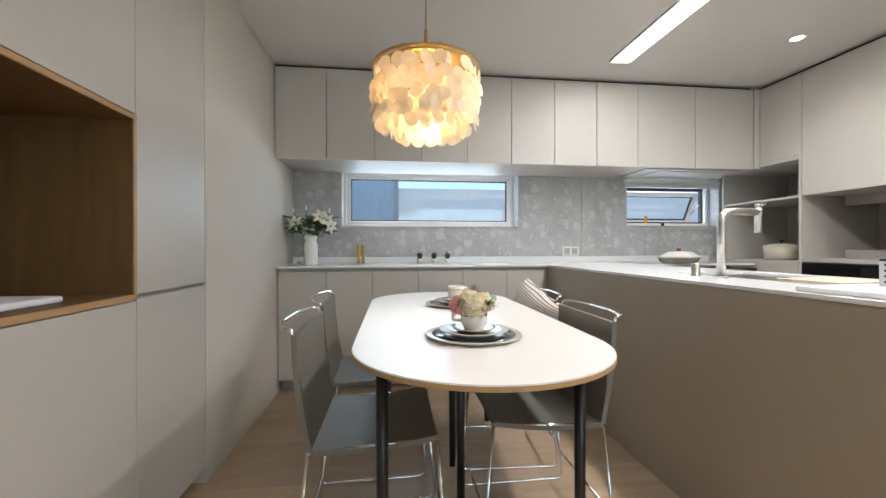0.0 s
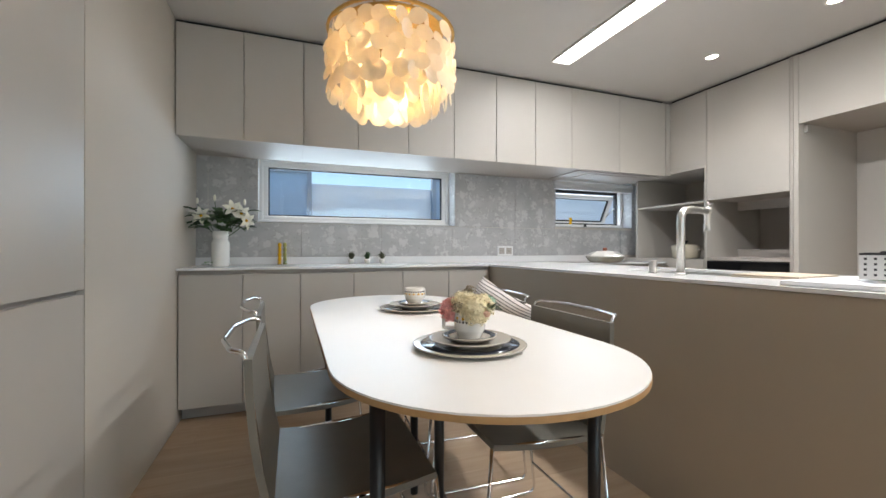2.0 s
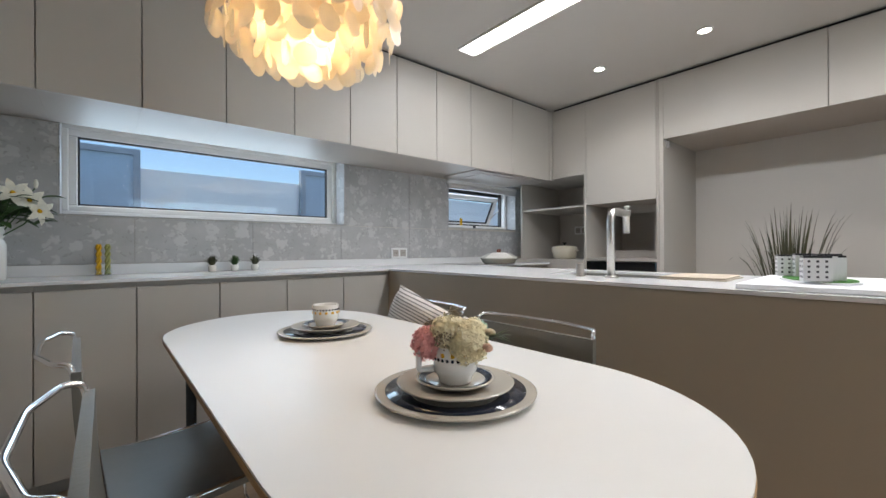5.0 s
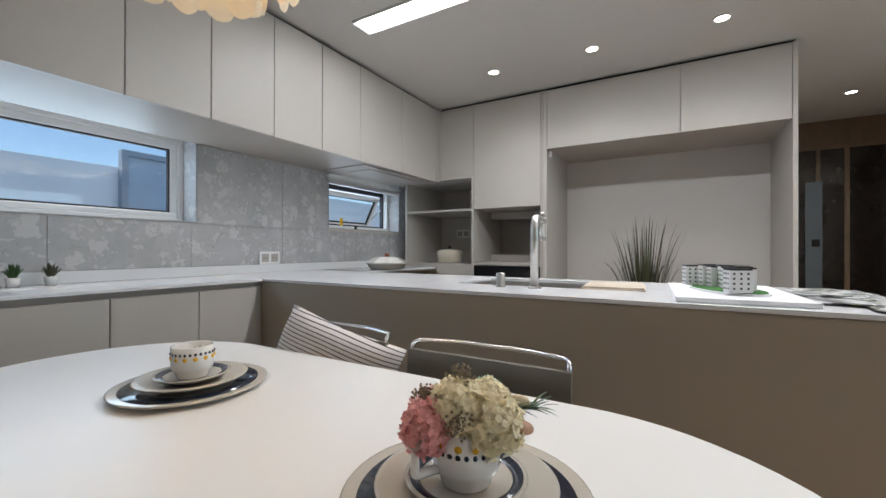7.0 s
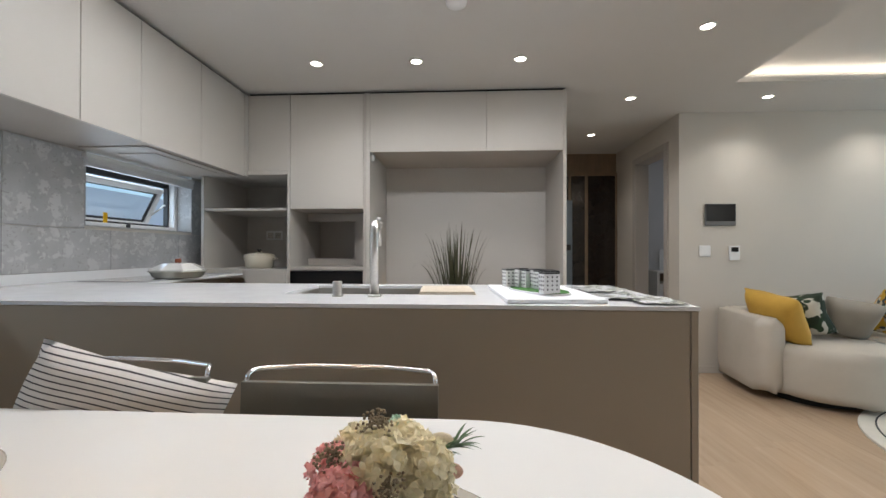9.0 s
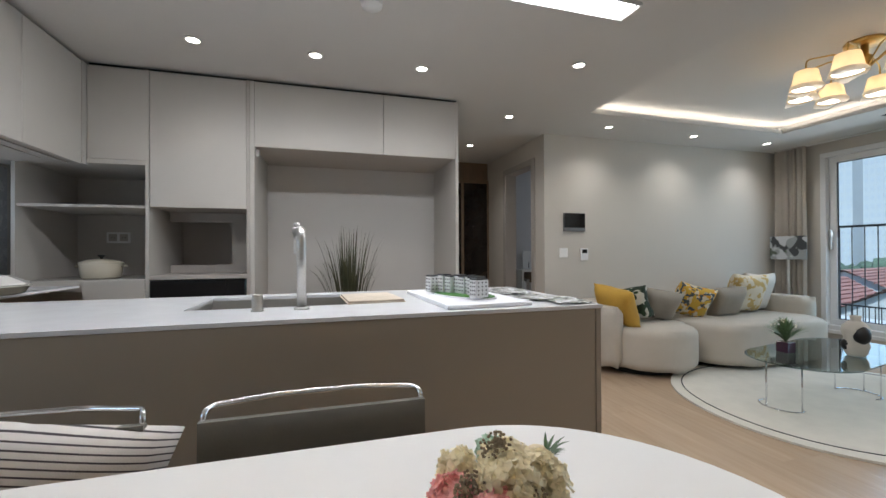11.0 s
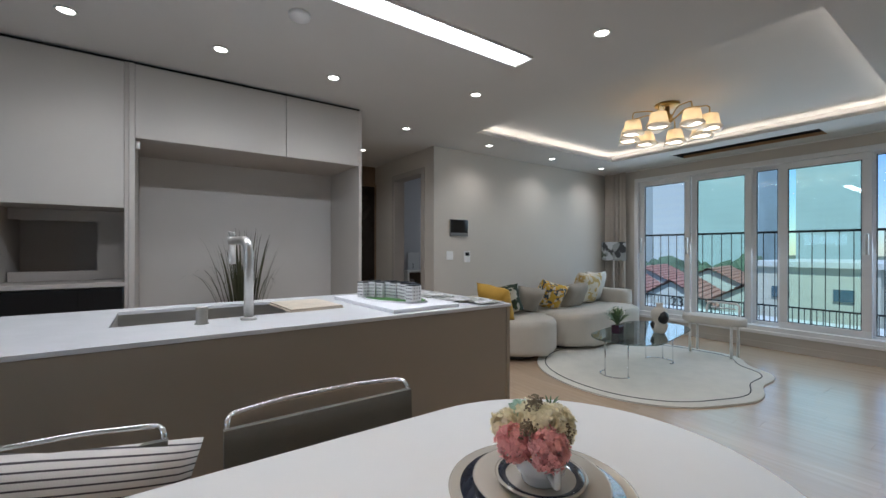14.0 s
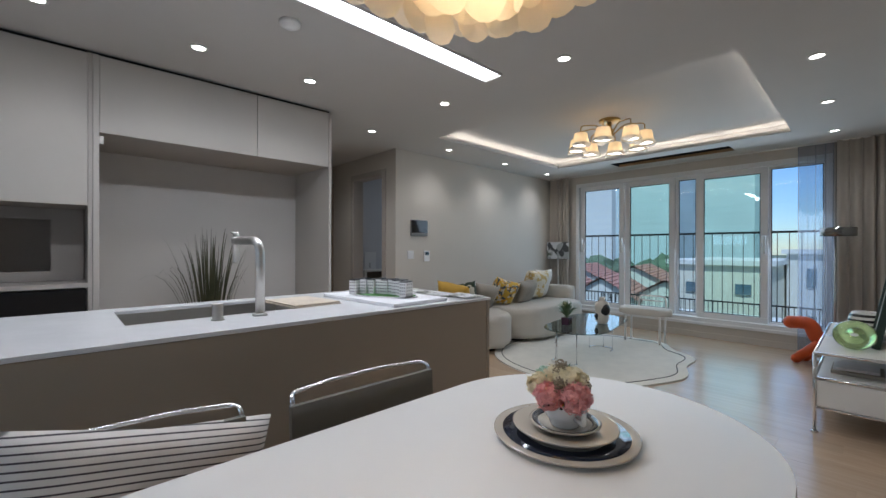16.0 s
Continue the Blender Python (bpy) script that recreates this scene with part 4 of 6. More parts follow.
for k in range(3):
    bm = bmesh.new()
    n = 14
    c = bm.verts.new((0, 0.002 * k, -0.029))
    rim = [bm.verts.new((0.029 * math.cos(2 * math.pi * i / n) * (1 + 0.06 * math.sin(3 * i + k)), 0.0025 * math.sin(2 * math.pi * i / n + k), -0.029 + 0.030 * math.sin(2 * math.pi * i / n))) for i in range(n)]
    for i in range(n):
        bm.faces.new((c, rim[i], rim[(i + 1) % n]))
    me = bpy.data.meshes.new("shell_disc")
    bm.to_mesh(me)
    bm.free()
    me.materials.append(SHELL)
    disc_meshes.append(me)
for rad, zt, zb, cnt in ((0.222, 1.775, 1.60, 26), (0.175, 1.78, 1.55, 20), (0.12, 1.78, 1.525, 13), (0.06, 1.62, 1.50, 6)):
    rows = int((zt - zb) / 0.043) + 1
    for j in range(rows):
        for i in range(cnt):
            if rad < 0.2 and j < rows - 2 and rng.random() < 0.35:
                continue
            a = 2 * math.pi * (i + 0.5 * (j % 2)) / cnt + rng.uniform(-0.05, 0.05)
            ob = new("shell_disc", disc_meshes[rng.randrange(3)])
            ob.parent = pend
            rr = rad + rng.uniform(-0.008, 0.008)
            ob.matrix_basis = Matrix.Translation((rr * math.cos(a), rr * math.sin(a), zt - 0.043 * j - 1.45 + rng.uniform(-0.006, 0.006))) @ Matrix.Rotation(a + math.pi / 2 + rng.uniform(-0.6, 0.6), 4, 'Z') @ Matrix.Rotation(rng.uniform(-0.15, 0.15), 4, 'X')

strip = thing("strip_light", "long slim white led strip light on the ceiling", "ceiling light", (1.68, 1.345, CEIL - 0.02))
part("frame", boxes([(1.600, 0.03, CEIL - 0.016, 1.606, 2.66, CEIL), (1.739, 0.03, CEIL - 0.016, 1.745, 2.66, CEIL), (1.606, 0.03, CEIL - 0.016, 1.739, 0.036, CEIL), (1.606, 2.654, CEIL - 0.016, 1.739, 2.66, CEIL)]), WHITEMETAL, strip)
part("diffuser", box(1.618, 0.062, CEIL - 0.015, 1.728, 2.63, CEIL - 0.004), LED, strip)

dl = None
for dx, dy in DOWNLIGHTS:
    m = pose(dx, dy, CEIL)
    if dl is None:
        dl = thing("downlight", "small round white recessed ceiling downlight", "downlight", (0, 0, 0), "downlights in the ceiling")
        part("ring", lathe([(0.034, -0.003), (0.036, -0.006), (0.046, -0.004), (0.047, 0.0), (0.034, 0.0)], 24), WHITEMETAL, dl, smooth=True)
        part("lens", lathe([(0, -0.002), (0.034, -0.002), (0.034, -0.0005), (0, -0.0005)], 24), SPOTGLOW, dl)
        dl.matrix_basis = m
    else:
        copy_thing(dl, m)
smoke = thing("smoke_detector", "round white smoke detector on the ceiling", "smoke detector", (1.97, 1.30, CEIL))
part("body", lathe([(0, -0.03), (0.03, -0.03), (0.035, -0.022), (0.05, -0.018), (0.053, 0), (0, 0)], 24, (1.97, 1.30, CEIL)), PVC, smoke, smooth=True)

# ---------------------------------------------------------------- on the dining table


def place_setting(loc, seed):
    """Three plates stacked, each a thing, with its own glaze band."""
    x, y, z = loc
    g = "place settings on the table"
    p1 = thing("dinner_plate", "large beige plate with a broad dark blue band", "plate", loc, g)
    part("body", lathe([(0, 0), (0.085, 0), (0.155, 0.010), (0.156, 0.013), (0.152, 0.014), (0.085, 0.005), (0, 0.005)], 48, loc), BEIGEPLATE, p1, smooth=True)
    part("band", lathe([(0.088, 0.0062), (0.136, 0.0125), (0.136, 0.0131), (0.088, 0.0068)], 48, loc), NAVY, p1, "dark blue glazed band", smooth=True)
    l2 = (x, y, z + 0.0055)
    p2 = thing("side_plate", "plain beige plate on the dinner plate", "plate", l2, g)
    part("body", lathe([(0, 0), (0.06, 0), (0.065, 0.004), (0.112, 0.020), (0.114, 0.023), (0.110, 0.024), (0.06, 0.012), (0, 0.012)], 48, l2), BEIGEPLATE, p2, smooth=True)
    l3 = (x, y, z + 0.018)
    p3 = thing("saucer", "pale saucer with a dark blue ring", "saucer", l3, g)
    part("body", lathe([(0, 0), (0.045, 0), (0.074, 0.014), (0.077, 0.017), (0.073, 0.018), (0.04, 0.007), (0, 0.007)], 40, l3), BEIGEPLATE, p3, smooth=True)
    part("band", lathe([(0.058, 0.0128), (0.071, 0.0175), (0.071, 0.0181), (0.058, 0.0134)], 40, l3), NAVY, p3, "dark blue ring", smooth=True)
    l4 = (x, y, z + 0.0255)
    mug = thing("coffee_cup", "white porcelain cup with yellow and dark blue dots", "cup", l4, g)
    part("body", lathe([(0, 0), (0.030, 0), (0.032, 0.003), (0.034, 0.012), (0.0405, 0.020), (0.0425, 0.026), (0.043, 0.070), (0.0415, 0.072), (0.040, 0.068), (0.0395, 0.028), (0.02, 0.008), (0, 0.008)], 40, l4), PORCELAIN, mug, smooth=True)
    suns = bmesh.new()
    for i in range(13):
        a = 2 * math.pi * i / 13
        blob((l4[0] + 0.0422 * math.cos(a), l4[1] + 0.0422 * math.sin(a), l4[2] + (0.0575 if seed > 1 else 0.046)), 0.0058, 10, (0.2 + 0.8 * abs(math.sin(a)), 0.2 + 0.8 * abs(math.cos(a)), 0.8), suns)
    tagged(part("yellow_row", suns, YELLOWGLAZE, mug, "row of yellow spots"), kind="stuff")
    dots = bmesh.new()
    for i in range(26):
        a = 2 * math.pi * i / 26
        blob((l4[0] + 0.0424 * math.cos(a), l4[1] + 0.0424 * math.sin(a), l4[2] + (0.048 if seed > 1 else 0.056)), 0.0039, 8, (0.35 + 0.65 * abs(math.sin(a)), 0.35 + 0.65 * abs(math.cos(a)), 0.9), dots)
    tagged(part("dot_row", dots, NAVY, mug, "row of dark blue dots"), kind="stuff")
    a = seed
    d = Vector((math.cos(a), math.sin(a), 0))
    o = Vector(l4)
    part("handle", tube(bend([o + d * 0.039 + Vector((0, 0, 0.058)), o + d * 0.072 + Vector((0, 0, 0.060)), o + d * 0.072 + Vector((0, 0, 0.026)), o + d * 0.038 + Vector((0, 0, 0.026))], 0.005), 0.0055, 8), PORCELAIN, mug, smooth=True)
    return l4


near = place_setting((0.390, 1.337, TBZ + 0.0005), 2.65)
place_setting((0.446, 2.064, TBZ + 0.0005), 0.6)


def florets(c, r, n, size, seed):
    """Many small four-petalled flowers on a ball."""
    rng = random.Random(seed)
    bm = bmesh.new()
    for i in range(n):
        d = Vector((rng.gauss(0, 1), rng.gauss(0, 1), rng.gauss(0.25, 1))).normalized()
        p = Vector(c) + d * r * rng.uniform(0.72, 1.05)
        u = d.orthogonal().normalized()
        v = d.cross(u)
        tw = rng.random() * 3
        for k in range(4):
            a = tw + k * math.pi / 2
            e = u * math.cos(a) + v * math.sin(a)
            f = d.cross(e)
            s = size * rng.uniform(0.75, 1.2)
            h = rng.uniform(-0.1, 0.55)
            q = [p, p + e * s * 0.42 + f * s * 0.40 + d * s * 0.22, p + e * s * 0.85 + f * s * 0.34 + d * s * (0.12 + h), p + e * s + d * s * h * 0.8, p + e * s * 0.85 - f * s * 0.34 + d * s * (0.12 + h), p + e * s * 0.42 - f * s * 0.40 + d * s * 0.22]
            bm.faces.new([bm.verts.new(w) for w in q])
    return bm


fl = thing("flower_bouquet", "pink, cream and mint dried flowers in the cup", "flowers", (near[0], near[1], near[2] + 0.06))
fx, fy, fz = near[0], near[1], near[2] + 0.076
for i, (c, r, n, m, s) in enumerate((((-0.036, 0.026, 0.010), 0.036, 70, PINKPETAL, 0.013), ((0.0, -0.030, 0.014), 0.042, 90, CREAMPETAL, 0.015), ((-0.012, 0.004, 0.032), 0.040, 80, CREAMPETAL, 0.015),
                                     ((0.028, -0.012, 0.026), 0.036, 60, CREAMPETAL, 0.015), ((0.046, -0.004, 0.034), 0.022, 34, MINTPETAL, 0.012), ((0.006, 0.048, 0.008), 0.033, 60, PINKPETAL, 0.012), ((0.036, 0.036, 0.026), 0.026, 40, CREAMPETAL, 0.013))):
    tagged(part("flower_head", florets((fx + c[0] * 1.15, fy + c[1] * 1.15, fz + c[2] * 0.8 - 0.010), r * 0.84, int(n * 2.6), s * 0.70, i), m, fl), kind="stuff")
rng = random.Random(8)
for c in ((-0.046, -0.012, 0.022), (0.004, 0.012, 0.066), (-0.022, 0.056, 0.036)):
    bm = bmesh.new()
    for k in range(150):
        d = Vector((rng.gauss(0, 1), rng.gauss(0, 1), rng.gauss(0.5, 1))).normalized() * rng.uniform(0.006, 0.020)
        bmesh.ops.create_icosphere(bm, subdivisions=1, radius=0.0018, matrix=Matrix.Translation(Vector((fx, fy, fz - 0.008)) + Vector(c) * 0.85 + d))
    tagged(part("seed_head", bm, DRIED, fl, "brown dried seeds"), kind="stuff")
bm = bmesh.new()
for k in range(26):
    a = -0.9 + rng.uniform(-0.7, 0.7)
    b = Vector((fx + 0.018, fy - 0.046, fz + 0.014))
    blade(bm, b + Vector((0.001 * k, -0.0012 * k, 0)), b + Vector((0.03 * math.cos(a) + 0.001 * k, 0.03 * math.sin(a) - 0.0012 * k, rng.uniform(-0.015, 0.02))), 0.004, 0.003)
part("sprig", bm, LEAF, fl, "dark green sprig")
part("bunny_tail", blob((fx + 0.018, fy - 0.068, fz - 0.002), 0.009, 14, (1, 1.5, 0.9)), material("peach_fluff", (0.80, 0.50, 0.38), 0.95, var=0.15, scale=80, bump=0.6, bscale=700), fl, smooth=True)
part("bunny_tail", blob((fx + 0.038, fy - 0.056, fz + 0.022), 0.009, 14, (1, 1.6, 0.8)), material("beige_fluff", (0.72, 0.62, 0.44), 0.95, var=0.15, scale=80, bump=0.6, bscale=700), fl, smooth=True)

# striped cushion on the far island-side chair
STRIPE = striped("striped_cotton", (0.66, 0.62, 0.59), (0.06, 0.05, 0.055), 2, 0.0122, 0.24, 0.03)
cu = thing("striped_cushion", "white cotton cushion with thin dark stripes on a chair", "cushion", (0, 0, 0))
part("cover", cushion(0.47, 0.31, 0.14, seed=3, pinch=0.19), STRIPE, cu, smooth=True)
cu.matrix_basis = pose(0.80, 2.08, 0.525, 0, 0, 93) @ pose(0, 0, 0, 16, -13, 0)

# ---------------------------------------------------------------- on the kitchen counter
vz = thing("flower_vase", "white ribbed ceramic vase with white flowers on the counter", "vase", (-0.50, 3.23, CT1))
o = (-0.50, 3.23, CT1 + 0.0005)
part("body", lathe([(0, 0), (0.048, 0), (0.052, 0.006), (0.053, 0.15), (0.046, 0.168), (0.041, 0.175), (0.047, 0.185), (0.05, 0.225), (0.046, 0.226), (0.04, 0.18), (0.045, 0.14), (0.045, 0.01), (0, 0.01)], 40, o), PORCELAIN, vz, smooth=True)


def broad_leaf(bm, base, d, length, width):
    d = Vector(d).normalized()
    s = d.cross(Vector((0, 0, 1)))
    s = s.normalized() if s.length > 0.01 else Vector((1, 0, 0))
    n = s.cross(d)
    prev = None
    for i in range(7):
        t = i / 6
        p = Vector(base) + d * length * t - Vector((0, 0, length * 0.35 * t * t))
        w = width * math.sin(math.pi * (0.06 + 0.92 * t)) ** 0.8 * 0.5
        cur = [bm.verts.new(p - s * w + n * w * 0.3), bm.verts.new(p), bm.verts.new(p + s * w + n * w * 0.3)]
        if prev:
            bm.faces.new((prev[0], prev[1], cur[1], cur[0]))
            bm.faces.new((prev[1], prev[2], cur[2], cur[1]))
        prev = cur


bq = thing("lily_bunch", "white lilies with broad green leaves in the vase", "flowers", (o[0], o[1], o[2] + 0.2))
rng = random.Random(12)
for k in range(60):
    a = rng.uniform(0, 6.28)
    el = rng.uniform(-0.1, 0.9)
    r0 = rng.uniform(0.02, 0.12)
    bm = bmesh.new()
    broad_leaf(bm, (o[0] + r0 * math.cos(a) * 1.2, o[1] + r0 * math.sin(a) * 0.7, o[2] + 0.23 + rng.uniform(0, 0.12)), (math.cos(a), math.sin(a) * 0.7, el), rng.uniform(0.08, 0.14), rng.uniform(0.045, 0.07))
    part("leaf", bm, LEAF, bq)
for (dx, dy, dz), face in (((-0.095, -0.06, 0.315), (-0.2, -1, 0.25)), ((0.075, -0.05, 0.365), (0.2, -1, 0.3)), ((0.12, -0.03, 0.34), (0.5, -1, 0.1)), ((0.15, -0.05, 0.295), (0.8, -0.8, -0.1))):
    bm = bmesh.new()
    c = Vector(o) + Vector((dx, dy, dz))
    f = Vector(face).normalized()
    u = f.orthogonal().normalized()
    v = f.cross(u)
    for k in range(6):
        a = k * math.pi / 3
        e = u * math.cos(a) + v * math.sin(a)
        sd = f.cross(e)
        prev = None
        for i in range(5):
            t = i / 4
            p = c + e * 0.062 * t + f * (0.018 * math.sin(2.4 * t))
            w = 0.015 * math.sin(math.pi * (0.15 + 0.83 * t))
            cur = (bm.verts.new(p - sd * w), bm.verts.new(p + sd * w))
            if prev:
                bm.faces.new((prev[0], prev[1], cur[1], cur[0]))
            prev = cur
    ff = part("flower", bm, PETAL, bq)
    part("stamen", blob(c + f * 0.008, 0.009, 8), YELLOWGLAZE, ff)
    part("stalk", tube([Vector(o) + Vector((dx * 0.2, dy * 0.2, 0.18)), Vector(o) + Vector((dx * 0.7, dy * 0.7, dz * 0.8)), c], 0.0025, 6), LEAF, bq)
for dx, dy, dz in ((-0.13, 0.0, 0.40), (-0.03, -0.02, 0.42), (0.14, -0.01, 0.40)):
    bm = tube([Vector(o) + Vector((dx * 0.2, dy, 0.2)), Vector(o) + Vector((dx, dy, dz))], 0.002, 6)
    part("bud_stalk", bm, LEAF, bq)
    part("bud", blob(Vector(o) + Vector((dx, dy, dz + 0.015)), 0.011, 8, (0.8, 0.8, 2)), PETAL, bq)
fallen = thing("fallen_sprig", "fallen green leaf sprig lying beside the vase", "leaf", (-0.60, 3.2, CT1))
bm = bmesh.new()
for k in range(4):
    broad_leaf(bm, (-0.60 + 0.02 * k, 3.2, CT1 + 0.012 + 0.012 * (k % 2)), (math.cos(k * 1.4), math.sin(k * 1.4), 0.45), 0.05, 0.025)
part("leaves", bm, material("bright_leaf", (0.06, 0.2, 0.03), 0.45, var=0.2), fallen)
for cx, m, nm in ((-0.155, YELLOWGLAZE, "yellow twisted candle"), (-0.12, material("olive_wax", (0.33, 0.33, 0.10), 0.5), "olive green twisted candle")):
    cd = thing("twisted_candle", nm + " in a glass cup", "candle", (cx, 3.42, CT1))
    bm = bmesh.new()
    for s in (0, math.pi):
        tube([(cx + 0.006 * math.cos(s + 14 * i / 30), 3.42 + 0.006 * math.sin(s + 14 * i / 30), CT1 + 0.006 + 0.15 * i / 30) for i in range(31)], 0.007, 8, bm)
    part("candle", bm, m, cd, smooth=True)
    part("glass_foot", lathe([(0, 0), (0.016, 0), (0.016, 0.035), (0.0145, 0.035), (0.0145, 0.005), (0, 0.005)], 20, (cx, 3.42, CT1 + 0.0005)), CLEAR, cd)
for cx, sd in ((0.345, 1), (0.465, 2), (0.578, 3)):
    pt = thing("potted_succulent", "tiny green succulent in a small white pot", "plant", (cx, 3.40, CT1), "succulents on the counter")
    part("pot", lathe([(0, 0), (0.019, 0), (0.023, 0.038), (0.021, 0.039), (0.019, 0.032), (0, 0.032)], 20, (cx, 3.40, CT1 + 0.0005)), PORCELAIN, pt, smooth=True)
    rng = random.Random(sd)
    bm = bmesh.new()
    for k in range(60):
        a, t = rng.uniform(0, 6.28), rng.uniform(0.15, 1)
        b = Vector((cx + 0.008 * math.cos(a), 3.40 + 0.008 * math.sin(a), CT1 + 0.034))
        blade(bm, b, b + Vector((0.032 * t * math.cos(a), 0.032 * t * math.sin(a), 0.062 * (1.15 - t * 0.6))), 0.007, 0.004, 3)
    tagged(part("foliage", bm, LEAF2 if sd != 2 else LEAF, pt), kind="stuff")


def pan(c):
    p = thing("lidded_pan", "white enamel pan with a wide lid and wooden knob", "pan", c)
    part("dish", lathe([(0, 0), (0.115, 0), (0.135, 0.008), (0.152, 0.038), (0.160, 0.040), (0.160, 0.044), (0.148, 0.045), (0, 0.03)], 40, c), material("sage_enamel", (0.52, 0.53, 0.47), 0.2, var=0.03, coat=0.4), p, "pale sage dish", smooth=True)
    part("lid", lathe([(0.150, 0.0452), (0.156, 0.048), (0.152, 0.056), (0.085, 0.090), (0.06, 0.094), (0, 0.094)], 8, c), PORCELAIN, p)
    part("knob", lathe([(0, 0.0945), (0.016, 0.0945), (0.018, 0.098), (0.017, 0.117), (0.013, 0.120), (0, 0.120)], 16, c), material("red_brown_wood", (0.22, 0.06, 0.025), 0.5), p, "red-brown wooden knob", smooth=True)


pan((2.425, 3.06, CT1 + 0.006))
hob = thing("cooktop", "thin black glass cooktop under clear wrapping film", "cooktop", (2.5, 3.2, CT1))
part("glass_top", box(2.12, 3.04, CT1 + 0.0005, 2.75, 3.42, CT1 + 0.0055, 0.002), material("grey_film_glass", (0.42, 0.42, 0.43), 0.12, coat=0.5), hob)
pot_c = (3.26, 2.97, 0.9305)
pt = thing("cooking_pot", "cream enamel pot with a lid on the shelf", "pot", pot_c)
ENAMEL = material("cream_enamel", (0.60, 0.55, 0.44), 0.22, var=0.03, coat=0.4)
part("body", lathe([(0, 0), (0.095, 0), (0.108, 0.010), (0.118, 0.10), (0.116, 0.102), (0.108, 0.10), (0.10, 0.012), (0, 0.012)], 36, pot_c), ENAMEL, pt, smooth=True)
part("lid", lathe([(0.121, 0.103), (0.122, 0.109), (0.085, 0.125), (0.02, 0.133), (0, 0.133)], 36, pot_c), ENAMEL, pt, smooth=True)
part("knob", lathe([(0, 0.133), (0.008, 0.133), (0.010, 0.142), (0.022, 0.152), (0.020, 0.160), (0, 0.160)], 16, pot_c), BLACK, pt, "black knob", smooth=True)
for s in (-1, 1):
    part("handle", tube(bend([(pot_c[0], pot_c[1] + s * 0.112, pot_c[2] + 0.078), (pot_c[0] - 0.02, pot_c[1] + s * 0.138, pot_c[2] + 0.082), (pot_c[0] + 0.03, pot_c[1] + s * 0.138, pot_c[2] + 0.082), (pot_c[0] + 0.02, pot_c[1] + s * 0.112, pot_c[2] + 0.078)], 0.012), 0.006, 8), ENAMEL, pt)


def socket_at(cx, cy, cz, axis, name="wall_socket", label="white double wall socket"):
    s = thing(name, label, "socket", (cx, cy, cz))
    def bx(u0, v0, u1, v1, d0, d1, bev=0.002):
        return box(cx + u0, cy - d1, cz + v0, cx + u1, cy - d0, cz + v1, bev) if axis == 'y' else box(cx - d1, cy + u0, cz + v0, cx - d0, cy + u1, cz + v1, bev)
    part("plate", bx(-0.078, -0.042, 0.078, 0.042, 0, 0.008), PVC, s)
    for k in (-0.036, 0.036):
        part("outlet", bx(k - 0.027, -0.027, k + 0.027, 0.027, 0.008, 0.0095, 0.0005), CAB_IN, s)
        for h in (-0.009, 0.009):
            part("hole", bx(k + h - 0.003, -0.003, k + h + 0.003, 0.003, 0.0095, 0.0102, 0), BLACK, s)


socket_at(1.70, YN - 0.010, 0.998, 'y')
socket_at(RB - 0.021, 3.05, 1.22, 'x', label="white double socket in the open shelf")

# ---------------------------------------------------------------- on the island
board = thing("display_board", "thick white board under the building model", "board", (0, 0, 0))
bb = box(-0.29, -0.168, 0, 0.29, 0.168, 0.016, 0.002)
part("panel", bb, PAPER, board)
board.matrix_basis = pose(1.625, 0.962, CT1 + 0.0005, 0, 0, 3)
mdl = thing("building_model", "white scale model of an apartment block on a green base", "model", (0, 0, 0))
GREENBASE = material("green_model_turf", (0.05, 0.16, 0.03), 0.9, var=0.3, scale=60, bump=0.3)
part("base", slab([(0.235 * math.cos(a), 0.115 * math.sin(a)) for a in [2 * math.pi * i / 36 for i in range(36)]], 0, 0.008), PAPER, mdl)
part("turf", slab([(0.225 * math.cos(a), 0.105 * math.sin(a)) for a in [2 * math.pi * i / 36 for i in range(36)]], 0.008, 0.011), GREENBASE, mdl, "green turf")
MODELWALL = material("model_card", (0.66, 0.66, 0.66), 0.6, var=0.03)
WINDARK = material("model_window", (0.03, 0.03, 0.035), 0.3)
for i in range(9):
    t = -1 + 2 * i / 8
    x, y = 0.19 * t, 0.055 - 0.085 * (1 - abs(t) ** 2.2)
    w, h, dp = 0.025, 0.088 + 0.006 * (i % 2), 0.03 + 0.012 * ((i + 1) % 2)
    blk = part("wing", box(x - w, y - dp, 0.0112, x + w * 0.96, y + dp, 0.0112 + h, 0.001), MODELWALL, mdl)
    part("flat_roof", box(x - w + 0.001, y - dp + 0.001, 0.0114 + h, x + w - 0.001, y + dp - 0.001, 0.019 + h), WINDARK, blk, "black roof")
    wb = bmesh.new()
    for lv in range(4):
        for c in (-0.6, 0.0, 0.6):
            z = 0.024 + lv * 0.0195
            for s in (-1, 1):
                box(x + c * w - 0.004, y + s * (dp + 0.0003), z, x + c * w + 0.004, y + s * (dp - 0.001), z + 0.008, bm=wb)
                if abs(i - 4) == 4:
                    box(x + s * (w + 0.0003), y + c * dp - 0.004, z, x + s * (w - 0.002), y + c * dp + 0.004, z + 0.008, bm=wb)
    tagged(part("model_windows", wb, WINDARK, blk, "rows of dark windows"), kind="stuff")
mdl.matrix_basis = pose(1.605, 0.965, CT1 + 0.017, 0, 0, 21.6) @ Matrix.Scale(0.77, 4)
PRINT = blotched("printed_photo", (0.42, 0.43, 0.42), [(0.10, 0.11, 0.09), (0.26, 0.27, 0.20), (0.03, 0.034, 0.04), (0.6, 0.61, 0.62)], 22, 0.35, 0.50)
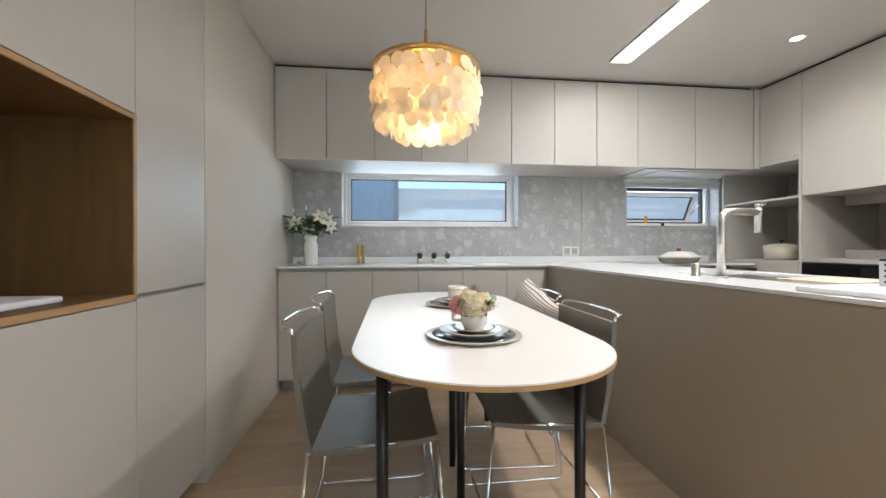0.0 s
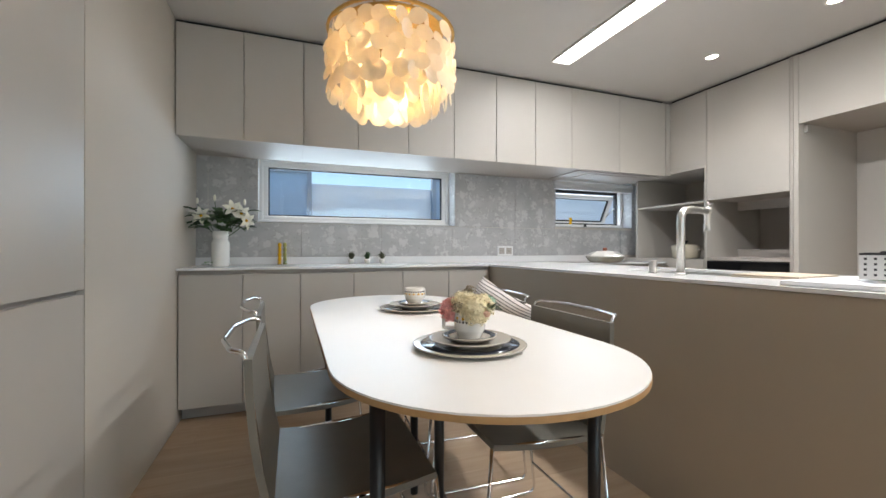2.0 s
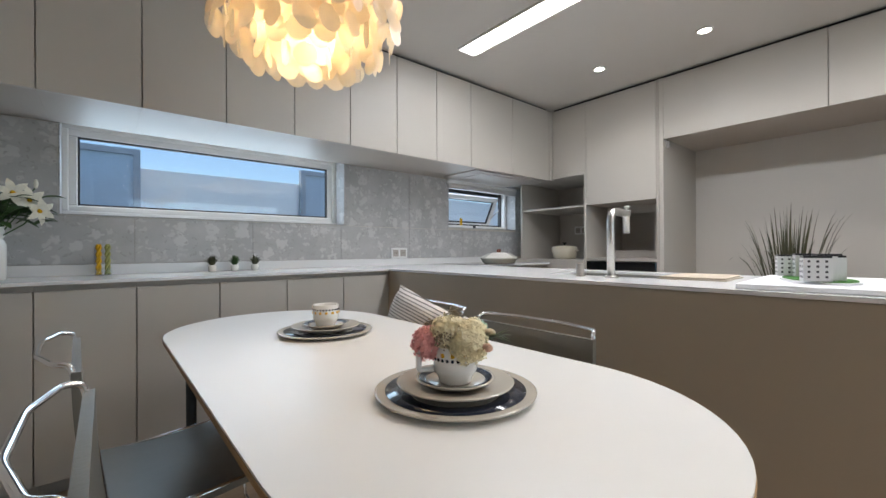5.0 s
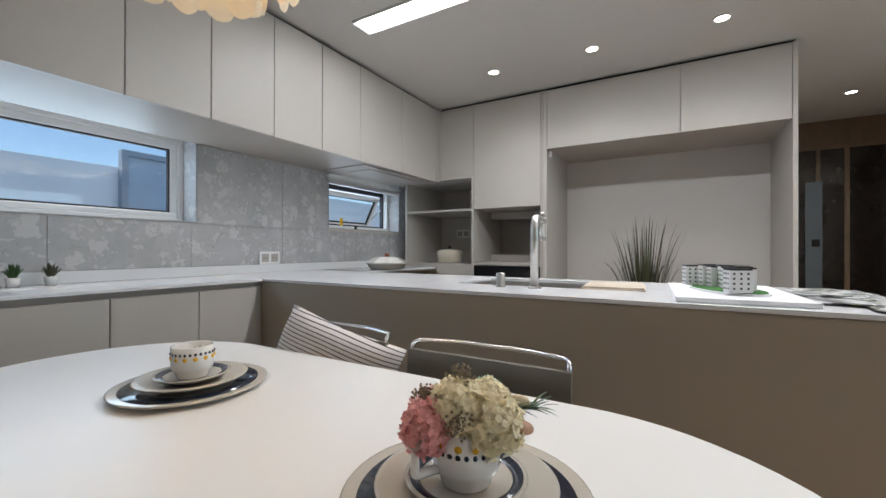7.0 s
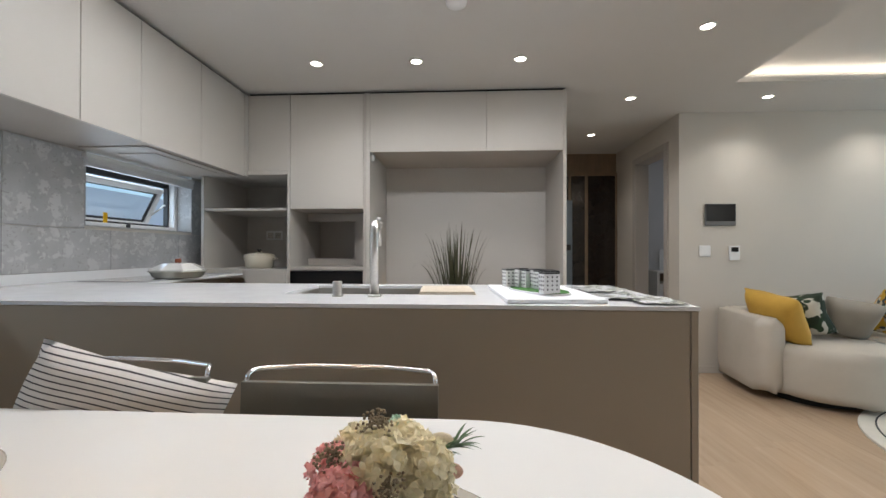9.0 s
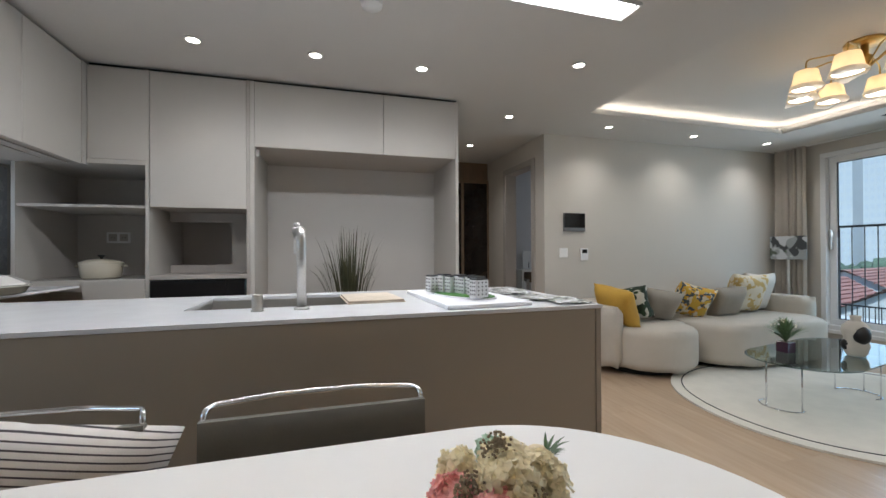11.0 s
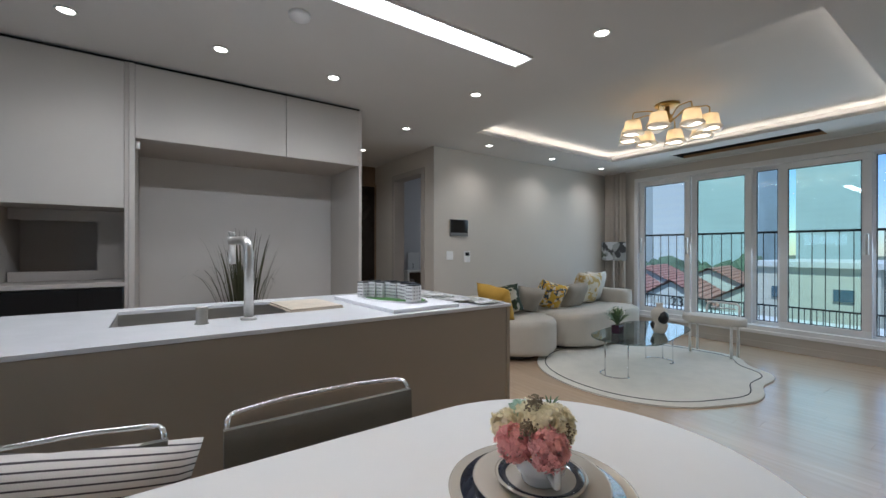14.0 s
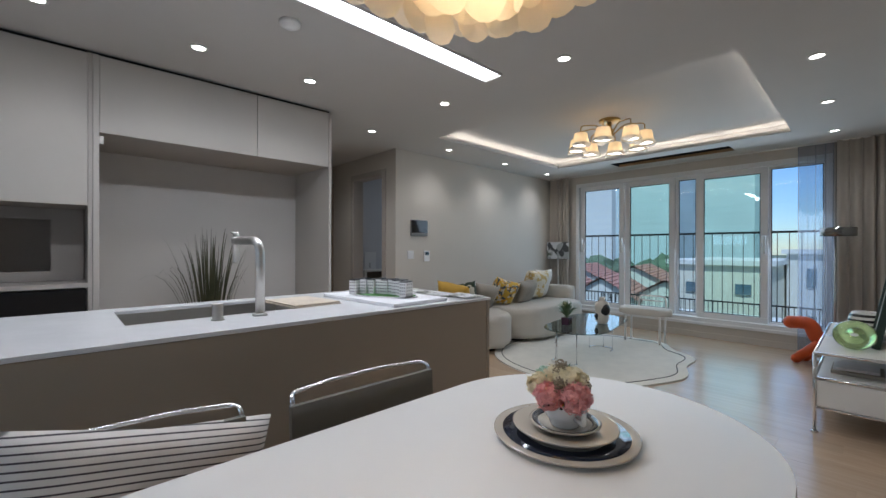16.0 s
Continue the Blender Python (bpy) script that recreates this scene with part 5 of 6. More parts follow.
for i, (x, y, r) in enumerate(((1.56, 0.64, 12), (1.75, 0.645, -8), (1.92, 0.63, 22), (1.42, 0.60, -6), (1.52, 0.71, 82), (1.74, 0.705, 95))):
    lf = thing("printed_leaflet", "glossy printed photo leaflet lying on the worktop", "leaflet", (0, 0, 0), "leaflets on the island")
    part("sheet", box(-0.105, -0.075, 0, 0.105, 0.075, 0.0015) if i < 4 else box(-0.06, -0.085, 0, 0.06, 0.085, 0.0015), PRINT, lf)
    lf.matrix_basis = pose(x, y, CT1 + 0.0012 + 0.0018 * i, 0, 0, r)
CLOTHM = material("pale_linen_board", (0.50, 0.43, 0.34), 0.8, var=0.12, scale=25, bump=0.2, bscale=200)
mag = thing("open_brochure", "beige open brochure lying half over the sink", "brochure", (0, 0, 0))
part("cover", box(-0.15, -0.115, 0, 0.15, 0.115, 0.004, 0.001), CLOTHM, mag)
part("page", slab([(-0.145, -0.11), (0.0, -0.11), (0.145, -0.105), (0.145, 0.108), (-0.145, 0.11)], 0.0042, 0.012, 0.002), CLOTHM, mag)
mag.matrix_basis = pose(1.745, 1.335, CT1 + 0.0005, 0, 0, 4)

# grass in the fridge niche
gr = thing("potted_grass", "tall thin grey-green ornamental grass in the niche", "plant", (3.38, 1.33, 0))
part("pot", lathe([(0, 0), (0.10, 0), (0.13, 0.34), (0.12, 0.345), (0.11, 0.32), (0, 0.32)], 28, (3.38, 1.33, 0.0005)), PORCELAIN, gr, smooth=True)
rng = random.Random(21)
bm = bmesh.new()
for k in range(120):
    a = rng.uniform(0, 6.28)
    t = rng.random() ** 0.8
    b = Vector((3.38 + 0.07 * t * math.cos(a), 1.33 + 0.07 * t * math.sin(a), 0.32))
    L = rng.uniform(0.60, 1.0)
    sp = 0.25 * t * rng.uniform(0.4, 1.2)
    bow = 0.17 * t
    if t > 0.9 and rng.random() < 0.3:
        L, sp, bow = L * 0.72, sp * 1.5, 0.24
    blade(bm, b, b + Vector((sp * math.cos(a), sp * math.sin(a) * 1.1, L)), 0.0105, bow * 1.1, 7)
tagged(part("blades", bm, LEAF2, gr), kind="stuff")

# ---------------------------------------------------------------- living room
inter = thing("door_intercom", "dark grey video intercom panel on the wall", "intercom", (XR, -1.0, 1.40))
part("case", box(XR - 0.018, -1.135, 1.305, XR, -0.872, 1.50, 0.004), material("grey_metal_case", (0.16, 0.15, 0.145), 0.35, 0.4), inter)
part("screen", box(XR - 0.020, -1.128, 1.345, XR - 0.0175, -0.879, 1.494), BLACKGLASS, inter, "dark glass screen")
sw = thing("light_switch", "small square white light switch on the wall", "switch", (XR, -0.87, 1.08))
part("plate", box(XR - 0.009, -0.922, 1.032, XR, -0.824, 1.13, 0.003), PVC, sw)
part("rocker", box(XR - 0.012, -0.905, 1.046, XR - 0.009, -0.841, 1.116, 0.001), PVC, sw)
th = thing("thermostat", "white thermostat with a small dark display", "thermostat", (XR, -1.12, 1.06))
part("case", box(XR - 0.018, -1.168, 0.998, XR, -1.078, 1.128, 0.003), PVC, th)
part("display", box(XR - 0.0195, -1.153, 1.075, XR - 0.0175, -1.093, 1.115), BLACKGLASS, th)
part("dial_button", lathe([(0, 0), (0.012, 0), (0.012, 0.003), (0, 0.003)], 16), CAB_IN, th).matrix_basis = pose(-0.018, -0.0, -0.03, 0, -90, 0)


def rounded(cx, cy, w, d, r, n=8, rot=0):
    pts = []
    for qx, qy, a0 in ((1, 1, 0), (-1, 1, 90), (-1, -1, 180), (1, -1, 270)):
        for i in range(n + 1):
            a = radians(a0 + 90 * i / n)
            pts.append((qx * (w / 2 - r) + r * math.cos(a), qy * (d / 2 - r) + r * math.sin(a)))
    c, s = math.cos(radians(rot)), math.sin(radians(rot))
    return [(cx + x * c - y * s, cy + x * s + y * c) for x, y in pts]


def soft(outline, z0, z1, bevel):
    return slab(outline, z0, z1, bevel, 5)


sofa = thing("sofa", "rounded beige cloth corner sofa in two curved modules", "sofa", (3.2, -2.1, 0))
# recessed bases coloured near-black as the shade under the sofa modules
part("shade_plinth", slab(rounded(3.24, -1.37, 0.72, 0.62, 0.28), 0.0, 0.05), GAP, sofa)
part("shade_plinth", slab(rounded(3.22, -2.62, 0.7, 1.5, 0.3), 0.0, 0.05), GAP, sofa)
part("seat", soft(rounded(3.17, -1.40, 0.90, 0.80, 0.36), 0.05, 0.41, 0.07), BOUCLE, sofa, smooth=True)
part("seat", soft(rounded(3.15, -2.60, 0.92, 1.60, 0.36), 0.05, 0.42, 0.07), BOUCLE, sofa, smooth=True)
part("arm", soft(rounded(3.31, -0.99, 0.66, 0.20, 0.09, rot=-6), 0.06, 0.60, 0.08), BOUCLE, sofa, smooth=True)
part("back", soft(rounded(3.585, -1.55, 0.19, 1.1, 0.09), 0.06, 0.60, 0.08), BOUCLE, sofa, smooth=True)
part("back", soft(rounded(3.585, -2.75, 0.19, 1.35, 0.09), 0.06, 0.62, 0.08), BOUCLE, sofa, smooth=True)
part("arm", soft(rounded(3.30, -3.38, 0.66, 0.20, 0.09, rot=10), 0.06, 0.60, 0.08), BOUCLE, sofa, smooth=True)

YELLOW = material("mustard_cotton", (0.52, 0.31, 0.05), 0.85, var=0.08, scale=8, bump=0.2, bscale=300)
LEAFY = blotched("palm_leaf_print", (0.55, 0.54, 0.48), [(0.02, 0.045, 0.02), (0.015, 0.03, 0.015)], 11, cut=0.46)
CITRUS = blotched("citrus_print", (0.60, 0.55, 0.42), [(0.62, 0.30, 0.02), (0.06, 0.08, 0.09), (0.55, 0.34, 0.04)], 17, cut=0.5)
GREYCLOTH = material("taupe_cushion_cloth", (0.29, 0.26, 0.22), 0.9, var=0.05, bump=0.2, bscale=300)
WEAVE = blotched("ivory_ochre_weave", (0.62, 0.55, 0.42), [(0.50, 0.34, 0.12)], 15, cut=0.5)
IVORY = material("ivory_cloth", (0.60, 0.56, 0.50), 0.9, var=0.05, bump=0.25, bscale=300)
for i, (nm, lb, w, m, x, y, rx, rz, ry) in enumerate((
        ("cushion", "mustard yellow cotton cushion leaning on the sofa arm", 0.42, YELLOW, 3.18, -1.16, 28, 12, 8),
        ("cushion", "green palm leaf print cushion on the sofa", 0.38, LEAFY, 3.30, -1.42, 24, 40, -12),
        ("cushion", "plain taupe cushion leaning on the sofa back", 0.36, GREYCLOTH, 3.33, -1.68, 30, 70, 10),
        ("cushion", "orange and white fruit print cushion on the sofa", 0.40, CITRUS, 3.34, -2.06, 26, 76, 14),
        ("cushion", "small plain taupe cushion on the sofa", 0.36, GREYCLOTH, 3.27, -2.50, 28, 84, -4),
        ("cushion", "ivory and ochre woven cushion on the sofa", 0.48, WEAVE, 3.34, -2.84, 18, 88, 2),
        ("cushion", "plain ivory cushion in the sofa corner", 0.48, IVORY, 3.40, -3.06, 16, 92, 2))):
    c = thing(nm, lb, "cushion", (0, 0, 0), "cushions on the sofa")
    part("cover", cushion(w, w * 0.92, 0.18, seed=i + 30, pinch=0.22), m, c, smooth=True)
    c.matrix_basis = pose(x, y, 0.425, 0, 0, rz + 180) @ pose(0, 0, 0, rx, ry, 0)


def wavy(cx, cy, rx, ry, k=1.0, n=90):
    out = []
    for i in range(n):
        a = 2 * math.pi * i / n
        side = max(0.0, math.cos(a - radians(215))) ** 2
        w = k * (1 + 0.03 * math.sin(3 * a + 0.5) + side * 0.055 * math.sin(9 * a) + 0.03 * math.cos(2 * a))
        out.append((cx + rx * w * math.cos(a), cy + ry * w * math.sin(a)))
    return out


rug = thing("rug", "ivory wavy-edged rug with a thin dark inset line", "rug", (2.0, -2.05, 0))
part("rug_body", slab(wavy(2.02, -2.06, 0.93, 1.16), 0.0005, 0.014, 0.004), RUGMAT, rug, smooth=False)
part("inset_line", tube([(x, y, 0.0135) for x, y in wavy(2.03, -2.06, 0.85, 1.07)], 0.005, 6, closed=True), RUGLINE, rug, "thin dark line")

ct = thing("coffee_table", "glass coffee table with rounded top and chrome rod legs", "coffee table", (2.02, -1.9, 0.014))
topo = rounded(1.99, -1.92, 0.62, 1.34, 0.30, rot=10)
part("glass_top", slab(topo, 0.362, 0.372, 0.002), TABLEGLASS, ct).visible_shadow = False
for cy, s in ((-1.52, 1), (-2.32, -1)):
    base = [(2.03 + 0.13 * math.cos(radians(a)), cy + s * 0.11 * math.sin(radians(a)), 0.0195) for a in range(-20, 201, 20)]
    part("leg_base", tube(base, 0.005, 8), CHROME, ct, smooth=True)
    for i in (0, 5, 10):
        part("leg", tube([base[i], (base[i][0], base[i][1], 0.361)], 0.005, 8), CHROME, ct, smooth=True)
tp = thing("table_plant", "small green and white plant in a dark glass cube", "plant", (2.07, -1.63, 0.372))
part("cube", box(2.03, -1.67, 0.3725, 2.11, -1.59, 0.45, 0.004), material("plum_glass", (0.06, 0.025, 0.05), 0.08, coat=0.4), tp)
rng = random.Random(4)
bm, bw = bmesh.new(), bmesh.new()
for k in range(110):
    a, t = rng.uniform(0, 6.28), rng.uniform(0.2, 1)
    b = Vector((2.07, -1.63, 0.45))
    blade(bm, b, b + Vector((0.19 * t * math.cos(a), 0.19 * t * math.sin(a), 0.17 * (1.2 - t * 0.8))), 0.012, 0.025, 4)
    if k % 4 == 0:
        bmesh.ops.create_icosphere(bw, subdivisions=1, radius=0.007, matrix=Matrix.Translation(b + Vector((0.12 * t * math.cos(a), 0.12 * t * math.sin(a), 0.15 * (1.2 - t * 0.7)))))
tagged(part("foliage", bm, material("pale_green_leaf", (0.16, 0.24, 0.12), 0.5, var=0.3, scale=20), tp), kind="stuff")
tagged(part("white_buds", bw, PETAL, tp), kind="stuff")
vb = thing("art_vase", "black and ivory sculpted vase on the glass table", "vase", (1.87, -1.93, 0.372))
vv = (1.86, -1.98, 0.3725)
part("body", lathe([(0, 0), (0.045, 0), (0.058, 0.02), (0.072, 0.07), (0.062, 0.12), (0.076, 0.17), (0.070, 0.205), (0.040, 0.235), (0.026, 0.245), (0.032, 0.275), (0.024, 0.275), (0.018, 0.24), (0, 0.22)], 28, vv), IVORY, vb, smooth=True)
part("black_patch", blob((vv[0] - 0.042, vv[1] + 0.022, vv[2] + 0.15), 0.056, 14, (0.9, 0.9, 1.15)), BLACK, vb, "black glazed patch", smooth=True)
part("black_patch", blob((vv[0] + 0.02, vv[1] + 0.035, vv[2] + 0.075), 0.046, 14, (1, 0.8, 1)), BLACK, vb, smooth=True)

bn = thing("stool_bench", "low bench with a padded seat and white tube frame", "bench", (1.85, -3.2, 0))
part("seat", soft(rounded(1.84, -3.10, 0.60, 0.30, 0.14, rot=4), 0.35, 0.43, 0.03), IVORY, bn, smooth=True)
for dx in (-0.2, 0.2):
    for dy in (-0.09, 0.09):
        part("leg", tube([(1.84 + dx, -3.10 + dy, 0.0), (1.84 + dx, -3.10 + dy, 0.36)], 0.013, 10), WHITEMETAL, bn, smooth=True)
part("back_rail", tube(bend([(1.66, -3.27, 0.36), (1.66, -3.30, 0.56), (1.98, -3.30, 0.56), (1.98, -3.27, 0.36)], 0.06), 0.011, 10), WHITEMETAL, bn, smooth=True)
part("back_bar", tube([(1.70, -3.295, 0.50), (1.94, -3.295, 0.50)], 0.008, 8), WHITEMETAL, bn, smooth=True)

dog = thing("toy_dog", "glossy orange abstract dog-shaped child seat", "toy", (0.36, -3.34, 0))
part("body", tube(bend([(0.55, -3.36, 0.40), (0.40, -3.36, 0.41), (0.34, -3.36, 0.22), (0.10, -3.36, 0.24)], 0.09), 0.065, 16), ORANGE, dog, smooth=True)
part("muzzle", blob((0.55, -3.36, 0.40), 0.066, 16), ORANGE, dog, smooth=True)
for dx, dy, tx in ((0.33, 0.05, 0.50), (0.33, -0.05, 0.44), (0.14, 0.05, 0.06), (0.14, -0.05, 0.04)):
    part("leg", tube([(dx, -3.36 + dy, 0.22), (tx, -3.36 + dy * 1.4, 0.045)], 0.045, 14), ORANGE, dog, smooth=True)
    part("foot", blob((tx, -3.36 + dy * 1.4, 0.046), 0.0455, 14), ORANGE, dog, smooth=True)

dog.location.x -= 0.06

cs = thing("console", "white panel and chrome tube console shelf by the wall", "console", (-0.05, -2.05, 0))
CX0, CX1, CY0, CY1 = -0.25, 0.165, -2.80, -1.31
for x in (CX0, CX1):
    for y in (CY0, (CY0 + CY1) / 2, CY1):
        part("post", tube([(x, y, 0.012), (x, y, 0.50)], 0.0095, 10), CHROME, cs, smooth=True)
        part("foot", lathe([(0, 0), (0.02, 0), (0.02, 0.006), (0.01, 0.012), (0, 0.012)], 14, (x, y, 0.0005)), CHROME, cs)
for z in (0.16, 0.345, 0.50):
    for x in (CX0, CX1):
        part("rail", tube([(x, CY0, z), (x, CY1, z)], 0.0095, 10), CHROME, cs, smooth=True)
    for y in (CY0, (CY0 + CY1) / 2, CY1):
        part("rail", tube([(CX0, y, z), (CX1, y, z)], 0.0095, 10), CHROME, cs, smooth=True)
    part("panel", box(CX0 + 0.01, CY0 + 0.01, z - 0.006, CX1 - 0.01, CY1 - 0.01, z + 0.006, 0.001), WHITEMETAL, cs)
for y0, y1 in ((CY0 + 0.012, (CY0 + CY1) / 2 - 0.012), ((CY0 + CY1) / 2 + 0.012, CY1 - 0.012)):
    part("drop_front", box(CX1 - 0.006, y0, 0.172, CX1 + 0.003, y1, 0.333, 0.001), WHITEMETAL, cs)
part("end_panel", box(CX0 + 0.012, CY1 - 0.004, 0.172, CX1 - 0.012, CY1 + 0.004, 0.333, 0.001), WHITEMETAL, cs)
bk = thing("book_stack", "two flat books on the console shelf", "books", (-0.02, -1.62, 0.351))
part("book", box(-0.14, -1.75, 0.3515, 0.10, -1.48, 0.375, 0.002), GREYCLOTH, bk)
part("book", box(-0.12, -1.72, 0.3755, 0.09, -1.50, 0.392, 0.002), PAPER, bk)
ds = thing("glass_ring_bowl", "pale green blown glass ring dish on the console", "glass dish", (-0.005, -1.60, 0.506))
rg = [(-0.005 + 0.062 * math.cos(2 * math.pi * i / 32), -1.60 + 0.062 * math.sin(2 * math.pi * i / 32) * 0.66, 0.597 - 0.062 * math.sin(2 * math.pi * i / 32) * 0.75) for i in range(32)]
LIME = material("lime_glass", (0.60, 0.78, 0.36), 0.06, coat=0.5, var=0.1)
LIME.node_tree.nodes["Principled BSDF"].inputs["Transmission Weight"].default_value = 0.85
part("ring", tube(rg, 0.043, 16, closed=True), LIME, ds, smooth=True)
sv = thing("striped_pot", "black and white striped round pot on the console", "pot", (-0.05, -2.45, 0.506))
BW = striped("black_white_glaze", (0.75, 0.74, 0.70), (0.02, 0.02, 0.02), 2, 0.04, 0.5, rough=0.25)
part("body", lathe([(0, 0), (0.06, 0), (0.095, 0.05), (0.10, 0.09), (0.085, 0.14), (0.07, 0.16), (0.066, 0.158), (0.08, 0.12), (0, 0.02)], 36, (-0.05, -2.45, 0.5065)), BW, sv, smooth=True)
pf = thing("leaning_frame", "dark green framed panel leaning on the console wall", "picture", (0, 0, 0))
part("frame", boxes([(-0.35, -0.02, 0, 0.35, 0.02, 0.05), (-0.35, -0.02, 1.05, 0.35, 0.02, 1.10), (-0.35, -0.02, 0.05, -0.30, 0.02, 1.05), (0.30, -0.02, 0.05, 0.35, 0.02, 1.05)], 0.003), material("dark_green_frame", (0.025, 0.045, 0.035), 0.4, var=0.15), pf)
part("canvas", box(-0.30, -0.006, 0.05, 0.30, 0.004, 1.05), GREYCLOTH, pf)
pf.matrix_basis = pose(-0.10, -2.02, 0.507, 0, 0, 90) @ pose(0, 0, 0, -10, 0, 0)

fl2 = thing("floor_lamp", "slim steel floor lamp with a flat round drum shade", "floor lamp", (0.17, -3.6, 0))
part("base", lathe([(0, 0), (0.14, 0), (0.14, 0.012), (0.13, 0.016), (0, 0.016)], 32, (0.172, -3.6, 0.0005)), STEEL, fl2, smooth=True)
part("pole", tube([(0.172, -3.6, 0.016), (0.172, -3.6, 1.37)], 0.010, 12), STEEL, fl2, smooth=True)
part("shade", lathe([(0.135, 0), (0.14, 0.0), (0.14, 0.085), (0, 0.088), (0, 0.083), (0.135, 0.08)], 36, (0.15, -3.6, 1.29)), material("dark_chrome", (0.22, 0.21, 0.20), 0.22, 1.0), fl2, smooth=True)


def drape(name, label, x0, x1, y, mat, folds, depth, z0=0.02, z1=CEIL - 0.005):
    bm = bmesh.new()
    n = folds * 8
    rng = random.Random(folds)
    cols = []
    ph = [rng.uniform(0.7, 1.3) for _ in range(folds + 2)]
    for i in range(n + 1):
        t = i / n
        f = t * folds
        d = depth * ph[int(f)] * math.sin(2 * math.pi * f)
        x = x0 + (x1 - x0) * t + 0.012 * math.sin(5 * f)
        cols.append([bm.verts.new((x, y + d * (0.55 + 0.45 * (1 - k / 8)), z0 + (z1 - z0) * k / 8)) for k in range(9)])
    for a, b in zip(cols, cols[1:]):
        for k in range(8):
            bm.faces.new((a[k], b[k], b[k + 1], a[k + 1]))
    t = thing(name, label, "curtain", ((x0 + x1) / 2, y, 0.0))
    return part("cloth", bm, mat, t, smooth=True)


drape("curtain", "drawn-back beige curtain hanging at the window side", 3.30, 3.66, YS + 0.10, CURTAIN, 6, 0.03)
drape("curtain", "drawn-back beige curtain behind the floor lamp", -0.26, 0.20, YS + 0.10, CURTAIN, 6, 0.04)
drape("sheer_curtain", "thin white see-through curtain over the window edge", 0.16, 0.50, YS + 0.07, SHEER, 6, 0.022).visible_shadow = False
track = thing("curtain_track", "slim white curtain track under the ceiling", "curtain track", (1.7, YS + 0.09, CEIL))
part("rail", box(-0.27, YS + 0.075, CEIL - 0.012, XR - 0.01, YS + 0.105, CEIL - 0.001, 0.002), WHITEMETAL, track)
ph = thing("photo_board", "grey aerial photo board fixed before the curtain", "picture", (3.46, YS + 0.15, 1.0))
part("panel", box(3.26, YS + 0.16, 0.985, 3.66, YS + 0.17, 1.265, 0.001), blotched("aerial_photo", (0.34, 0.36, 0.37), [(0.10, 0.12, 0.09), (0.05, 0.055, 0.06), (0.60, 0.62, 0.64)], 7, 0.4), ph)
part("stand", boxes([(3.45, YS + 0.145, 0.0, 3.47, YS + 0.158, 1.25), (3.36, YS + 0.10, 0, 3.56, YS + 0.24, 0.012)]), WHITEMETAL, ph)

# chandelier of eight shades
CHX, CHY = 1.70, -1.79
CHZ = TZ - 0.025
chd = thing("chandelier", "brass chandelier with eight cream lamp shades", "chandelier", (CHX, CHY, TZ))
part("canopy", lathe([(0, 0), (0.10, 0), (0.10, -0.018), (0.09, -0.024), (0, -0.024)], 28, (CHX, CHY, TZ)), BRASS, chd, smooth=True)
part("stem", lathe([(0, 0.022), (0.02, 0.022), (0.02, -0.06), (0.04, -0.075), (0.04, -0.12), (0.02, -0.14), (0.028, -0.16), (0, -0.175)], 20, (CHX, CHY, CHZ)), BRASS, chd, smooth=True)
for i in range(8):
    a = 2 * math.pi * i / 8 + 0.25
    r, zt = 0.315, CHZ - 0.125
    ca, sa = math.cos(a), math.sin(a)
    p = Vector((CHX + r * ca, CHY + r * sa, zt))
    part("arm", tube(bend([(CHX + 0.03 * ca, CHY + 0.03 * sa, CHZ - 0.13), (CHX + 0.45 * r * ca, CHY + 0.45 * r * sa, CHZ - 0.035), (p.x, p.y, CHZ - 0.055), (p.x, p.y, zt)], 0.04), 0.005, 8), BRASS, chd, smooth=True)
    part("shade", lathe([(0.02, 0.0), (0.058, -0.004), (0.062, -0.010), (0.083, -0.125), (0.0815, -0.125), (0.060, -0.012), (0.02, -0.004)], 24, p), LAMPSHADE, chd, smooth=True)
    part("bulb", lathe([(0, -0.105), (0.055, -0.105), (0.071, -0.113), (0.071, -0.117), (0, -0.120)], 20, p), SHADEBULB, chd, smooth=True)
    rb = bmesh.new()
    rims = []
    for k in range(24):
        b = 2 * math.pi * k / 24
        drop = 0.028 + 0.020 * max(0.0, math.cos(2 * b + i)) + 0.006 * math.sin(5 * b)
        fl_r = 0.092 + 0.007 * math.sin(6 * b)
        rims.append((rb.verts.new(p + Vector((0.0845 * math.cos(b), 0.0845 * math.sin(b), -0.100))), rb.verts.new(p + Vector((fl_r * math.cos(b), fl_r * math.sin(b), -0.100 - drop)))))
    for u, v in zip(rims, rims[1:] + rims[:1]):
        rb.faces.new((u[0], v[0], v[1], u[1]))
    part("ruffle", rb, RUFFLE, chd, "sheer white ruffle", smooth=True)

# ---------------------------------------------------------------- outside the window
GROUND = -9.0
struct("ground", boxes([(-400, -900, GROUND - 0.5, 700, -6, GROUND), (-60, 3.9, GROUND - 0.5, 60, 60, GROUND)]), material("dusty_ground", (0.20, 0.21, 0.15), 0.95, color2=(0.12, 0.15, 0.07), scale=0.15), "dusty ground with green patches", "ground")
rail = thing("balcony_railing", "black metal balcony railing outside the window", "railing", (1.7, -4.32, 0.2))
part("top_rail", box(-0.3, -4.335, 1.355, 4.6, -4.305, 1.382, 0.003), BLACK, rail)
part("bottom_rail", box(-0.3, -4.335, 0.22, 4.6, -4.305, 0.245, 0.003), BLACK, rail)
bm0 = box(-0.0038, -0.0038, 0.245, 0.0038, 0.0038, 1.355)
me0 = bpy.data.meshes.new("baluster")
bm0.to_mesh(me0)
bm0.free()
me0.materials.append(BLACK)
